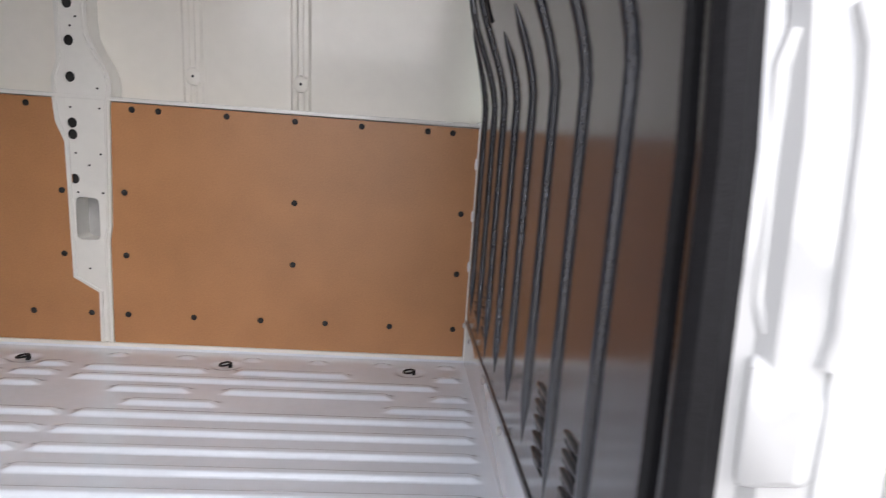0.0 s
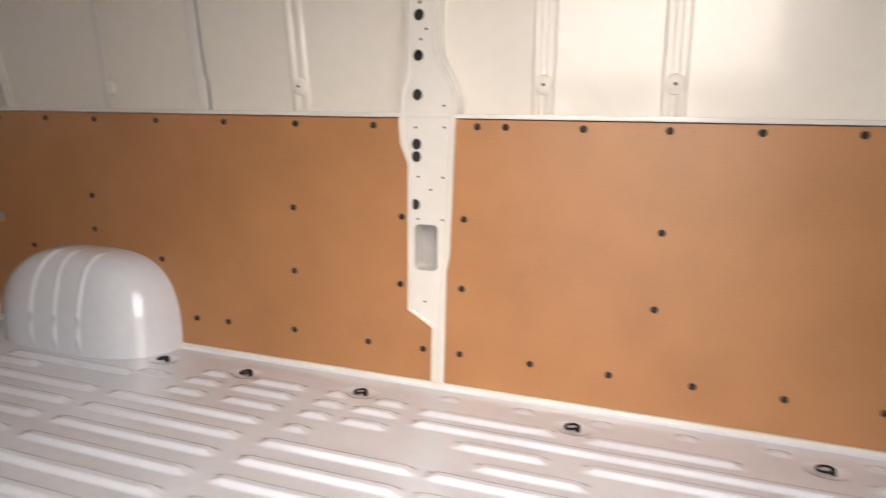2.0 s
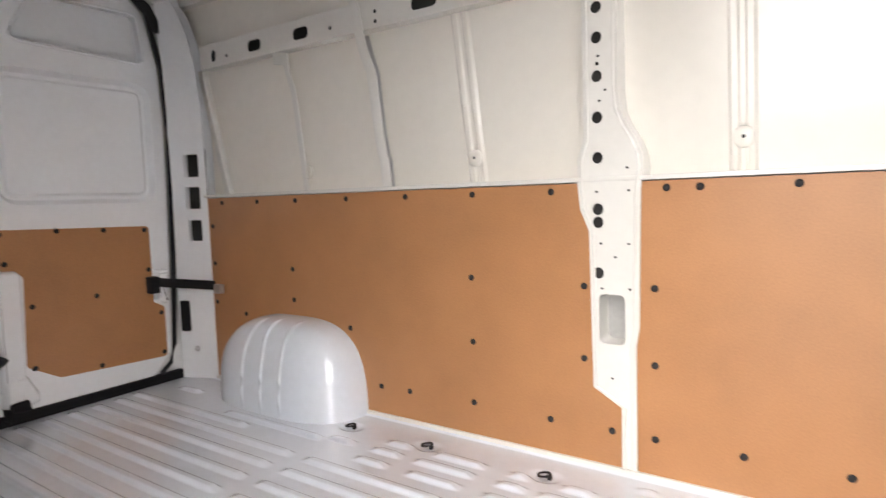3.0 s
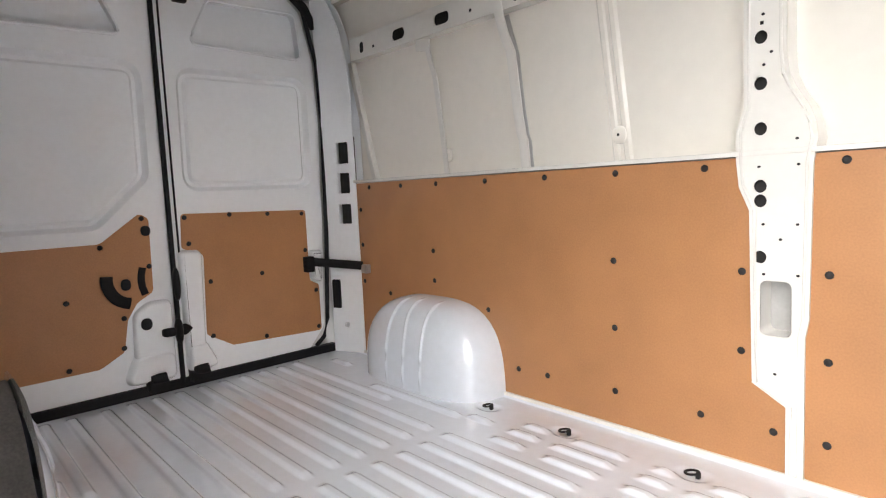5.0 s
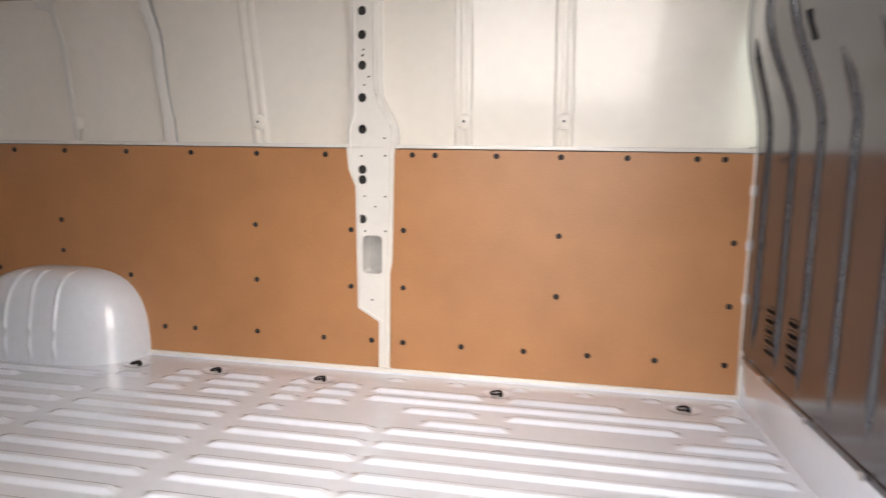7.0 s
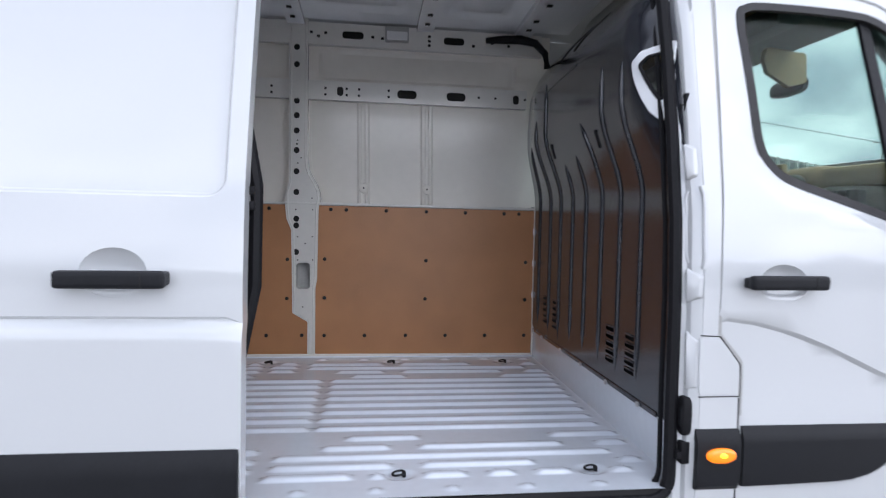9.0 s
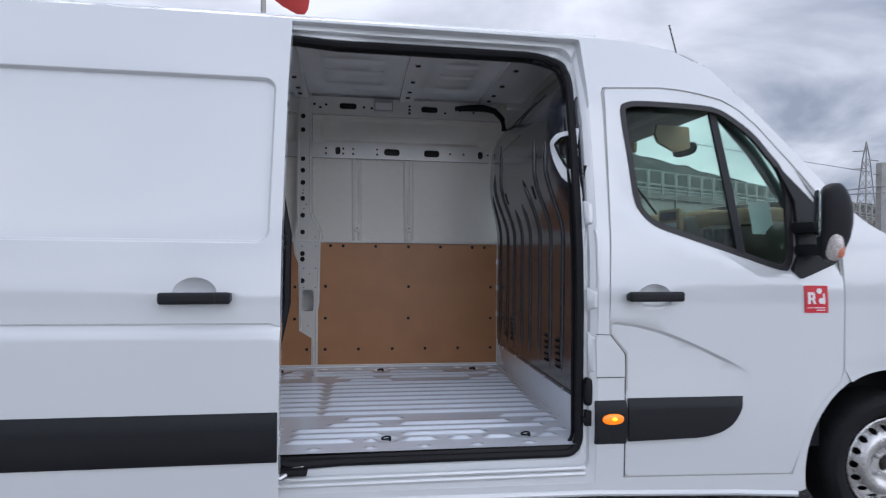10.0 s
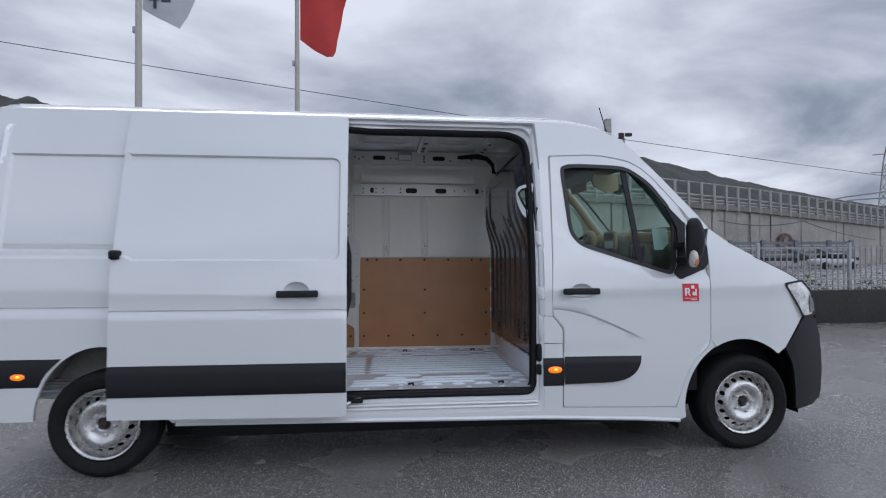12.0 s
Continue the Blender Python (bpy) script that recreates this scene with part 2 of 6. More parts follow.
def part(name, geo, mat, parent=None, label="", m=None, sharp=32):
    """Links geometry (vertices, faces), a bmesh or a mesh as one object under a thing or a part."""
    if isinstance(geo, bpy.types.Mesh):
        me = geo
    else:
        me = bpy.data.meshes.new(name)
        if isinstance(geo, tuple):
            me.from_pydata([tuple(v) for v in geo[0]], [], geo[1])
            me.update()
        else:
            geo.to_mesh(me)
            geo.free()
        finish(me, mat, sharp)
    ob = new(name, me)
    attach(ob, parent, m)
    if label:
        ob["label"] = label
    return ob


def inside(px, py, poly):
    x, y = np.asarray(px), np.asarray(py)
    res = np.zeros(x.shape, bool)
    n = len(poly)
    for i in range(n):
        x0, y0 = poly[i]
        x1, y1 = poly[(i + 1) % n]
        if y0 == y1:
            continue
        c = ((y0 > y) != (y1 > y)) & (x < (x1 - x0) * (y - y0) / (y1 - y0) + x0)
        res ^= c
    return res


def rpoly(pts, r, seg=5):
    """A polygon with rounded corners: points (u, v) or (u, v, radius)."""
    out, n = [], len(pts)
    for i in range(n):
        p = Vector(pts[i][:2])
        rad = pts[i][2] if len(pts[i]) > 2 else r
        a, b = Vector(pts[i - 1][:2]) - p, Vector(pts[(i + 1) % n][:2]) - p
        la, lb = a.length, b.length
        if rad <= 0 or la < 1e-6 or lb < 1e-6:
            out.append(tuple(p))
            continue
        a, b = a / la, b / lb
        ang = a.angle(b)
        if ang > 3.05:
            out.append(tuple(p))
            continue
        d = min(rad / math.tan(ang / 2), la * 0.48, lb * 0.48)
        s, e = p + a * d, p + b * d
        for k in range(seg + 1):
            t = k / seg
            q = s * (1 - t) ** 2 + p * 2 * t * (1 - t) + e * t * t
            out.append(tuple(q))
    return out


def rect(u0, u1, v0, v1, r=0.0, seg=5):
    return rpoly([(u0, v0), (u1, v0), (u1, v1), (u0, v1)], r, seg)


def oval(u, v, a, b, n=14):
    return [(u + a * math.cos(2 * math.pi * k / n), v + b * math.sin(2 * math.pi * k / n)) for k in range(n)]


def curve(pts, k=4):
    """A closed smooth curve through the points."""
    out, n = [], len(pts)
    for i in range(n):
        p0, p1, p2, p3 = (Vector(pts[(i + j) % n][:2]) for j in (-1, 0, 1, 2))
        for j in range(k):
            t = j / k
            q = 0.5 * ((2 * p1) + (p2 - p0) * t + (2 * p0 - 5 * p1 + 4 * p2 - p3) * t * t + (3 * p1 - p0 - 3 * p2 + p3) * t ** 3)
            out.append((q.x, q.y))
    return out


def inset(loop, d):
    """A closed polygon moved inwards by d (outwards where d is negative)."""
    turn = sum(a[0] * b[1] - b[0] * a[1] for a, b in zip(loop, loop[1:] + loop[:1]))
    out, n = [], len(loop)
    for i in range(n):
        t = (Vector(loop[(i + 1) % n][:2]) - Vector(loop[i - 1][:2])).normalized()
        k = d if turn > 0 else -d
        out.append((loop[i][0] - t.y * k, loop[i][1] + t.x * k))
    return out


def dense(loop, step, closed=True):
    out, n = [], len(loop)
    for i in range(n if closed else n - 1):
        a, b = Vector(loop[i]), Vector(loop[(i + 1) % n])
        k = max(1, int((b - a).length / step))
        out += [tuple(a.lerp(b, j / k)) for j in range(k)]
    if not closed:
        out.append(tuple(loop[-1]))
    return out


def sheet(outline, place, thick, holes=(), lines=(), step=0.06):
    """A pressed sheet: a flat outline with holes, laid on the surface place(u, v, depth); lines are creases."""
    from mathutils.geometry import delaunay_2d_cdt
    pts, edges = [], []
    outer = dense(outline, step)
    inner = [dense(h, step) for h in holes]
    for loop in [outer] + inner:
        s = len(pts)
        pts += loop
        edges += [(s + i, s + (i + 1) % len(loop)) for i in range(len(loop))]
    for line in lines:
        line = dense(line, step, closed=False)
        keep = inside([p[0] for p in line], [p[1] for p in line], outer)
        s = len(pts)
        pts += line
        edges += [(s + i, s + i + 1) for i in range(len(line) - 1) if keep[i] and keep[i + 1]]
    us, vs = [p[0] for p in outer], [p[1] for p in outer]
    gu, gv = np.meshgrid(np.arange(min(us) + step / 2, max(us), step), np.arange(min(vs) + step / 2, max(vs), step))
    gu, gv = gu.ravel(), gv.ravel()
    ok = inside(gu, gv, outer)
    for h in inner:
        ok &= ~inside(gu, gv, h)
    bp = np.array(pts)
    gu, gv = gu[ok], gv[ok]
    if len(gu):
        far = np.ones(len(gu), bool)
        for p in bp:
            far &= (gu - p[0]) ** 2 + (gv - p[1]) ** 2 > (0.42 * step) ** 2
        pts += list(zip(gu[far], gv[far]))
    vo, _, fo, *_ = delaunay_2d_cdt([Vector(p) for p in pts], edges, [], 0, 1e-6)
    cu = np.array([sum(vo[i].x for i in f) / 3 for f in fo])
    cv = np.array([sum(vo[i].y for i in f) / 3 for f in fo])
    ok = inside(cu, cv, outer)
    for h in inner:
        ok &= ~inside(cu, cv, h)
    tris = [tuple(f) for f, k in zip(fo, ok) if k]
    used = sorted({i for f in tris for i in f})
    idx = {u: i for i, u in enumerate(used)}
    n = len(used)
    verts = [place(vo[u].x, vo[u].y, 0.0) for u in used] + [place(vo[u].x, vo[u].y, thick) for u in used]
    faces, count = [], {}
    for a, b, c in tris:
        a, b, c = idx[a], idx[b], idx[c]
        faces += [(a, b, c), (n + c, n + b, n + a)]
        for e in ((a, b), (b, c), (c, a)):
            count[tuple(sorted(e))] = count.get(tuple(sorted(e)), 0) + 1
    faces += [(a, b, n + b, n + a) for (a, b), k in count.items() if k == 1]
    return verts, faces


def box(x0, x1, y0, y1, z0, z1, bevel=0.0, seg=2):
    bm = bmesh.new()
    bmesh.ops.create_cube(bm, size=1)
    for v in bm.verts:
        v.co = ((x0 + x1) / 2 + v.co.x * (x1 - x0), (y0 + y1) / 2 + v.co.y * (y1 - y0), (z0 + z1) / 2 + v.co.z * (z1 - z0))
    if bevel:
        bmesh.ops.bevel(bm, geom=bm.edges[:], offset=bevel, segments=seg, affect="EDGES", profile=0.6)
    return bm


def pressed_plate(loop, place, steps):
    """A pressed, round-shouldered plate: rings of (inset, height) over an outline, capped."""
    rows = [[place(u, v, -h) for u, v in inset(loop, i)] for i, h in steps]
    verts, faces = loft(rows, True)
    n = len(loop)
    faces.append(tuple(range((len(rows) - 1) * n, len(rows) * n)))
    return verts, faces


def raked(bm):
    for v in bm.verts:
        v.co = rake(v.co)
    return bm


def joined(bms):
    out = bmesh.new()
    for b in bms:
        me = bpy.data.meshes.new("piece")
        b.to_mesh(me)
        b.free()
        out.from_mesh(me)
        bpy.data.meshes.remove(me)
    return out


def puff(cx, cy, cz, ax, ay, az, n=3.0, rows=14, cols=20):
    """A rounded box (superellipsoid)."""
    def sp(w, e):
        return math.copysign(abs(w) ** e, w)
    verts, faces = [], []
    for i in range(rows + 1):
        t = -math.pi / 2 + math.pi * i / rows
        for j in range(cols):
            p = 2 * math.pi * j / cols
            verts.append((cx + ax * sp(math.cos(t), 2 / n) * sp(math.cos(p), 2 / n), cy + ay * sp(math.cos(t), 2 / n) * sp(math.sin(p), 2 / n), cz + az * sp(math.sin(t), 2 / n)))
    for i in range(rows):
        for j in range(cols):
            faces.append((i * cols + j, i * cols + (j + 1) % cols, (i + 1) * cols + (j + 1) % cols, (i + 1) * cols + j))
    bm = bmesh.new()
    vs = [bm.verts.new(v) for v in verts]
    for f in faces:
        bm.faces.new([vs[k] for k in f])
    bmesh.ops.remove_doubles(bm, verts=bm.verts[:], dist=1e-5)
    return bm


def tube(path, r, n=8, closed=False, flat=1.0, up=None):
    """A tube along a path; flat squeezes it along the binormal."""
    path = [Vector(p) for p in path]
    verts, faces, m = [], [], len(path)
    for i, p in enumerate(path):
        a = path[(i - 1) % m] if closed or i else p
        b = path[(i + 1) % m] if closed or i < m - 1 else p
        t = (b - a).normalized()
        ref = Vector(up) if up else (Vector((0, 0, 1)) if abs(t.z) < 0.9 else Vector((0, 1, 0)))
        s = t.cross(ref).normalized()
        q = s.cross(t).normalized()
        rad = r[i] if isinstance(r, (list, tuple)) else r
        for k in range(n):
            w = 2 * math.pi * k / n
            verts.append(p + s * (rad * math.cos(w)) + q * (rad * flat * math.sin(w)))
    for i in range(m if closed else m - 1):
        j = (i + 1) % m
        for k in range(n):
            faces.append((i * n + k, i * n + (k + 1) % n, j * n + (k + 1) % n, j * n + k))
    if not closed:
        faces += [tuple(range(n)), tuple(range((m - 1) * n, m * n))]
    return verts, faces


def lathe(profile, n=48):
    """A ring round the y axis from (radius, y) points; closed along the profile where it ends on itself."""
    verts, faces, m = [], [], len(profile)
    for k in range(n):
        w = 2 * math.pi * k / n
        verts += [(r * math.cos(w), y, r * math.sin(w)) for r, y in profile]
    for k in range(n):
        j = (k + 1) % n
        for i in range(m - 1):
            faces.append((k * m + i, k * m + i + 1, j * m + i + 1, j * m + i))
    return verts, faces


def smooth(t):
    t = min(1.0, max(0.0, t))
    return t * t * (3 - 2 * t)


def loft(rows, closed=False):
    """A skin over rows of equally many points."""
    n = len(rows[0])
    verts = [p for r in rows for p in r]
    faces = []
    for i in range(len(rows) - 1):
        for k in range(n if closed else n - 1):
            j = (k + 1) % n
            faces.append((i * n + k, i * n + j, (i + 1) * n + j, (i + 1) * n + k))
    return verts, faces


# ---- the van: surfaces ----
PROFILE = ((0.0, 0.09), (0.36, 0.09), (0.6, 0.085), (1.14, 0.098), (1.4, 0.122), (1.7, 0.183), (2.04, 0.258), (2.12, 0.284), (2.4, 0.40), (2.55, 0.5))


def prof(z):
    return float(np.interp(z, [a for a, _ in PROFILE], [b for _, b in PROFILE]))


def bend(x):
    return 0.5 * max(0.0, x - 0.2) ** 2 + 0.4 * max(0.0, -4.95 - x) ** 2


def side(x, z, d=0.0):
    """The near side's skin; d runs inwards."""
    return rake((x, prof(z) + bend(x) + d, z))


def far_side(x, z, d=0.0):
    return rake((x, 2.13 - 0.62 * (prof(z) - 0.09) - bend(x) - d, z))


def door_side(x, z, d=0.0):
    """The slid-open door's skin, clear of the body."""
    return rake((x, prof(z) - 0.10 + 0.06 * smooth((z - 1.2) / 1.2) + d, z))


def wheel_cut(cx, a, b, z0, n=40):
    t0 = math.asin((z0 - 0.335) / b)
    return [(cx - a * math.cos(t), 0.335 + b * math.sin(t)) for t in [t0 + (math.pi - 2 * t0) * k / n for k in range(n + 1)]]


van = empty("van", (-2.2, YC, 0))
tagged(van, "white panel van with its sliding cargo door open on asphalt", "van")

ARCH_R, ARCH_F = wheel_cut(-4.332, 0.40, 0.485, 0.36), wheel_cut(0.0, 0.43, 0.472, 0.26)
OPEN_OUT = [(-2.89, 0.345, 0.02), (-1.452, 0.335, 0.02), (-1.425, 2.385, 0.02), (-2.89, 2.385, 0.02)]
OPEN_IN = [(-2.838, 0.455, 0.10), (-1.520, 0.455, 0.08), (-1.500, 2.315, 0.17), (-2.838, 2.315, 0.06)]
DOOR_F = [(-1.316, 0.358, 0.03), (-0.50, 0.338, 0.03), (-0.447, 0.485), (-0.410, 0.587), (-0.346, 0.677), (-0.254, 0.762, 0.02), (-0.236, 0.82, 0.05), (-0.226, 1.22, 0.0),
          (-0.232, 1.50, 0.02), (-0.382, 1.724), (-0.513, 1.879), (-0.584, 1.963), (-0.668, 2.040), (-0.755, 2.087), (-0.857, 2.111), (-0.948, 2.127), (-1.063, 2.134), (-1.345, 2.118, 0.03), (-1.388, 1.02, 0.0), (-1.388, 0.985, 0.02), (-1.313, 0.90, 0.03)]


def waist_line(z, zc):
    """A narrow undercut with a sloping shoulder below it."""
    return 0.010 * smooth((zc - z) / 0.006) - 0.022 * smooth((zc - 0.008 - z) / 0.030)


def near_crease(x, z):
    """Pressed lines of the rear quarter."""
    d = 0.0
    if x < -2.8:
        d += waist_line(z, 1.072) + 0.020 * smooth((z - 1.377) / 0.022) * smooth((1.50 - z) / 0.1)
        d += 0.022 * smooth((z - 1.425) / 0.010) * smooth((2.072 - z) / 0.010) * smooth((x + 4.975) / 0.02)
    return d


body_outline = (
    [(-5.13, 0.45), (-5.08, 0.36)] + [(x, z) for x, z in ARCH_R] + [(-3.90, 0.33), (-2.79, 0.318), (-1.45, 0.298), (-0.78, 0.27), (-0.455, 0.25)]
    + [p for p in ARCH_F if p[0] < -0.203] + [(-0.2, 0.7528), (-0.2305, 0.815)]
)
# sill and wheel-arch lip run back below the front door, then the pillar, the cant rail and the windscreen pillar
under_door = [(-0.249, 0.757), (-0.341, 0.672), (-0.405, 0.583), (-0.442, 0.482), (-0.495, 0.331), (-1.322, 0.351), (-1.319, 0.90), (-1.393, 0.985), (-1.362, 2.10), (-1.350, 2.126), (-1.063, 2.142), (-0.945, 2.135), (-0.853, 2.119), (-0.750, 2.095), (-0.665, 2.044), (-0.581, 1.967), (-0.510, 1.882), (-0.379, 1.727), (-0.275, 1.59)]
over_door = [(-0.20, 1.60), (-0.263, 1.685), (-0.485, 1.937), (-0.639, 2.105), (-0.771, 2.262), (-0.945, 2.352), (-1.163, 2.392), (-1.45, 2.40), (-3.0, 2.40), (-5.10, 2.40), (-5.15, 2.34), (-5.16, 1.5)]
z_lines = [[(-5.2, zz), (-2.9, zz)] for zz in (1.03, 1.047, 1.064, 1.068, 1.072, 1.377, 1.388, 1.399)] + [[(-4.97, 1.425), (-2.9, 1.425)], [(-4.96, 1.439), (-2.9, 1.439)], [(-4.97, 2.072), (-2.8, 2.072)], [(-4.96, 2.058), (-2.8, 2.058)], [(-4.975, 1.40), (-4.975, 2.072)], [(-4.957, 1.41), (-4.957, 2.06)]]
part("body_side", sheet(body_outline + under_door + over_door, lambda x, z, d: side(x, z, d + near_crease(x, z)), 0.03, [rpoly(OPEN_OUT, 0.05)], z_lines, 0.07), PAINT, van, "white painted steel body side with a sliding door opening")

# far side, closed, with the far cab door's window
far_out = [(-5.13, 0.36)] + ARCH_R + [(-3.90, 0.33), (-0.44, 0.26)] + ARCH_F + [(0.45, 0.28), (0.70, 0.33), (0.70, 0.80), (0.60, 1.20), (0.12, 1.40), (-0.20, 1.60), (-0.639, 2.105), (-0.771, 2.262), (-0.945, 2.352), (-1.163, 2.392), (-5.06, 2.40), (-5.16, 2.30)]
FWIN = [(-1.270, 2.016), (-1.240, 2.049), (-1.180, 2.060), (-1.007, 2.060), (-0.844, 2.052), (-0.775, 2.038), (-0.709, 2.002), (-0.612, 1.925), (-0.542, 1.835), (-0.492, 1.765), (-0.461, 1.679),
        (-0.452, 1.602), (-0.462, 1.449), (-0.473, 1.332), (-0.497, 1.289), (-0.538, 1.279), (-0.702, 1.329), (-0.969, 1.413), (-1.125, 1.464), (-1.190, 1.508), (-1.228, 1.571), (-1.246, 1.675), (-1.262, 1.860)]
WIN_OUT = curve(FWIN)
part("body_side", sheet(far_out, lambda x, z, d: far_side(x, z, d), 0.03, [WIN_OUT], (), 0.12), PAINT, van)

# jamb round the opening, in steps from the skin to the seal
def ring_points(spec, k=6):
    loop = rpoly(spec, 0.05, 6)
    out = []
    for i in range(len(loop)):
        a, b = Vector(loop[i]), Vector(loop[(i + 1) % len(loop)])
        out += [a.lerp(b, j / k) for j in range(k)]
    return out


r_out, r_in = ring_points(OPEN_OUT), ring_points(OPEN_IN)
for q in r_in:      # the rear pillar swells forward at mid height
    if q.x < -2.6:
        q.x += 0.057 * smooth((q.y - 0.84) / 0.16) * smooth((1.57 - q.y) / 0.13)


def jamb_depth(x, z):
    if x < -2.6:
        return 0.027 + 0.05 * smooth((z - 2.24) / 0.07)
    return 0.048 + 0.007 * smooth((z - 0.46) / 0.35) + 0.05 * smooth((z - 2.24) / 0.07)


jamb_rows = []
for t, dep_side, dep_top, dep_low in ((0.0, 0.0, 0.0, 0.0), (0.10, 0.012, 0.42, 0.02), (0.42, 0.30, 0.50, 0.10), (0.50, 0.62, 0.84, 0.50), (0.80, 0.78, 0.90, 0.56), (0.90, 1.0, 1.0, 1.0), (1.0, 1.25, 1.25, 1.2)):
    row = []
    for a, b in zip(r_out, r_in):
        p = a.lerp(b, t)
        dep = dep_side + (dep_top - dep_side) * smooth((p.y - 2.24) / 0.06) + (dep_low - dep_side) * smooth((0.52 - p.y) / 0.06)
        row.append(side(p.x, p.y, 0.002 + jamb_depth(p.x, p.y) * dep))
    jamb_rows.append(row)
part("door_jamb", loft(jamb_rows, True), PAINT, van, "white painted door jamb")
part("door_seal", tube([side(p.x + (0.006 if p.x > -2 else -0.004), p.y, jamb_depth(p.x, p.y) * 0.98) for p in r_in], 0.021, 8, True), RUBBER, van, "black rubber door seal")
lip_path = dense([side(p.x - 0.012 if p.x < -2.6 else p.x * 0.985 - 0.033, 0.02 + p.y * 0.985, (0.008 if p.x < -2.6 else 0.02) + jamb_depth(p.x, p.y) * 1.25) for p in r_in], 0.005)
part("seal_lip", tube(lip_path, [0.0094 if k % 2 or p[0] < -2 else 0.0088 for k, p in enumerate(lip_path)], 6, True), RUBBER, van, "ribbed black rubber seal lip")
for zz in (0.400, 0.375):
    part("sill_step", tube([side(x, zz, 0.006) for x in (-2.86, -2.1, -1.50)], 0.011, 8), PAINT, van, "pressed sill step")
part("lower_track", box(-2.83, -1.53, 0.128, 0.145, 0.40, 0.487, 0.003), SCREW, van, "black lower track channel")

# recessed pressings and fittings on the front jamb
def jamb_face(u, z, d):
    """On the slanting front face of the jamb: u from the seal outwards, d inwards."""
    return rake((-1.478 + 0.64 * u + 0.768 * d, prof(z) + 0.047 - 0.768 * u + 0.64 * d, z))


PRESSED = ((0.0, -0.004), (0.002, 0.006), (0.007, 0.016), (0.010, 0.018))
for loop in ([(0.002, 1.072), (0.056, 1.100), (0.058, 1.168), (0.002, 1.198)], [(0.006, 1.455), (0.050, 1.475), (0.050, 1.565), (0.006, 1.59)], [(0.004, 0.80), (0.052, 0.82), (0.052, 0.968), (0.004, 1.01)]):
    part("jamb_pressing", pressed_plate(rpoly(loop, 0.014), jamb_face, PRESSED), PAINT, van, sharp=50)
for u, z0, z1 in ((0.004, 1.205, 1.43), (0.061, 1.19, 1.445)):
    part("jamb_ridge", tube([jamb_face(u + (0.01 if u < 0.03 else -0.006) * (k in (0, 9)), z, 0.0) for k, z in enumerate(np.linspace(z0, z1, 10))], 0.0075, 10), PAINT, van)
part("buffer", puff(-1.480, prof(0.72) + 0.030, 0.725, 0.018, 0.024, 0.062, 4, 10, 14), RUBBER, van, "black rubber door buffer")
part("buffer", puff(-1.478, prof(0.72) + 0.022, 0.725, 0.022, 0.012, 0.042, 4, 10, 14), TRIM, van)
part("door_contact", box(-1.495, -1.467, 0.098, 0.14, 0.575, 0.645, 0.005), RUBBER, van, "black door contact plate")
part("door_contact", box(-1.508, -1.488, 0.10, 0.13, 0.59, 0.615, 0.004), RUBBER, van)
part("striker", box(-1.468, -1.440, 0.205, 0.245, 1.66, 1.74, 0.005), RUBBER, van, "black door striker")
part("striker", box(-1.48, -1.460, 0.21, 0.228, 1.68, 1.705, 0.003), RUBBER, van)

latch = part("rear_jamb_latch", box(-2.822, -2.790, 0.086, 0.104, 1.345, 1.400, 0.004), STEEL, van, "black and steel latch on the rear jamb")
for dz in (1.352, 1.393):
    part("latch_jaw", box(-2.824, -2.776, 0.080, 0.100, dz - 0.012, dz + 0.012, 0.005), RUBBER, latch)

# ---- roof, windscreen, bonnet and front ----
EDGE = ([(-5.15, 2.36), (-5.10, 2.40), (-4.2, 2.40), (-3.0, 2.40), (-1.9, 2.40), (-1.45, 2.40), (-1.163, 2.392), (-0.945, 2.352), (-0.80, 2.285)], [(-0.80, 2.285), (-0.70, 2.18), (-0.639, 2.105), (-0.485, 1.937), (-0.263, 1.685), (-0.20, 1.60)],
        [(-0.20, 1.60), (-0.05, 1.49), (0.12, 1.40), (0.34, 1.30), (0.50, 1.225), (0.60, 1.15)], [(0.60, 1.15), (0.655, 0.97), (0.70, 0.80), (0.715, 0.55), (0.70, 0.33)])


def cap(points, bulge_x, bulge_z, power, n=22):
    rows = []
    pts = dense(points, 0.12, False)
    for i, (x, z) in enumerate(pts):
        y0 = prof(z) + bend(x)
        y1 = 2.13 - 0.62 * (prof(z) - 0.09) - bend(x)
        row = []
        for k in range(n + 1):
            w = -1 + 2 * k / n
            w = math.sin(w * math.pi / 2)
            f = (1 - abs(w) ** power)
            row.append(rake((x + bulge_x * f, (y0 + y1) / 2 + w * (y1 - y0) / 2, z + bulge_z * f)))
        rows.append(row)
    return loft(rows)


part("roof", cap(EDGE[0], 0.0, 0.095, 4.5), PAINT, van, "white high roof")
part("windscreen", cap(EDGE[1], 0.16, 0.06, 2.2), GLASS, van, "tinted windscreen")
part("bonnet", cap(EDGE[2], 0.10, 0.05, 2.4), PAINT, van, "white bonnet")
part("front_panel", cap(EDGE[3], 0.16, 0.0, 2.2), TRIM, van, "dark grey plastic front bumper face")
rear_cap = [[rake((-5.13 - 0.03 * math.sin(math.pi * k / 10), y0 + (y1 - y0) * k / 10, z)) for k in range(11)] for z, y0, y1 in [(z, prof(z) + 0.016, 2.11 - 0.62 * (prof(z) - 0.09)) for z in (0.36, 0.8, 1.2, 1.6, 2.0, 2.2, 2.40)] + [(2.47, 0.6, 1.7)]]
part("rear_skin", loft(rear_cap), PAINT, van)

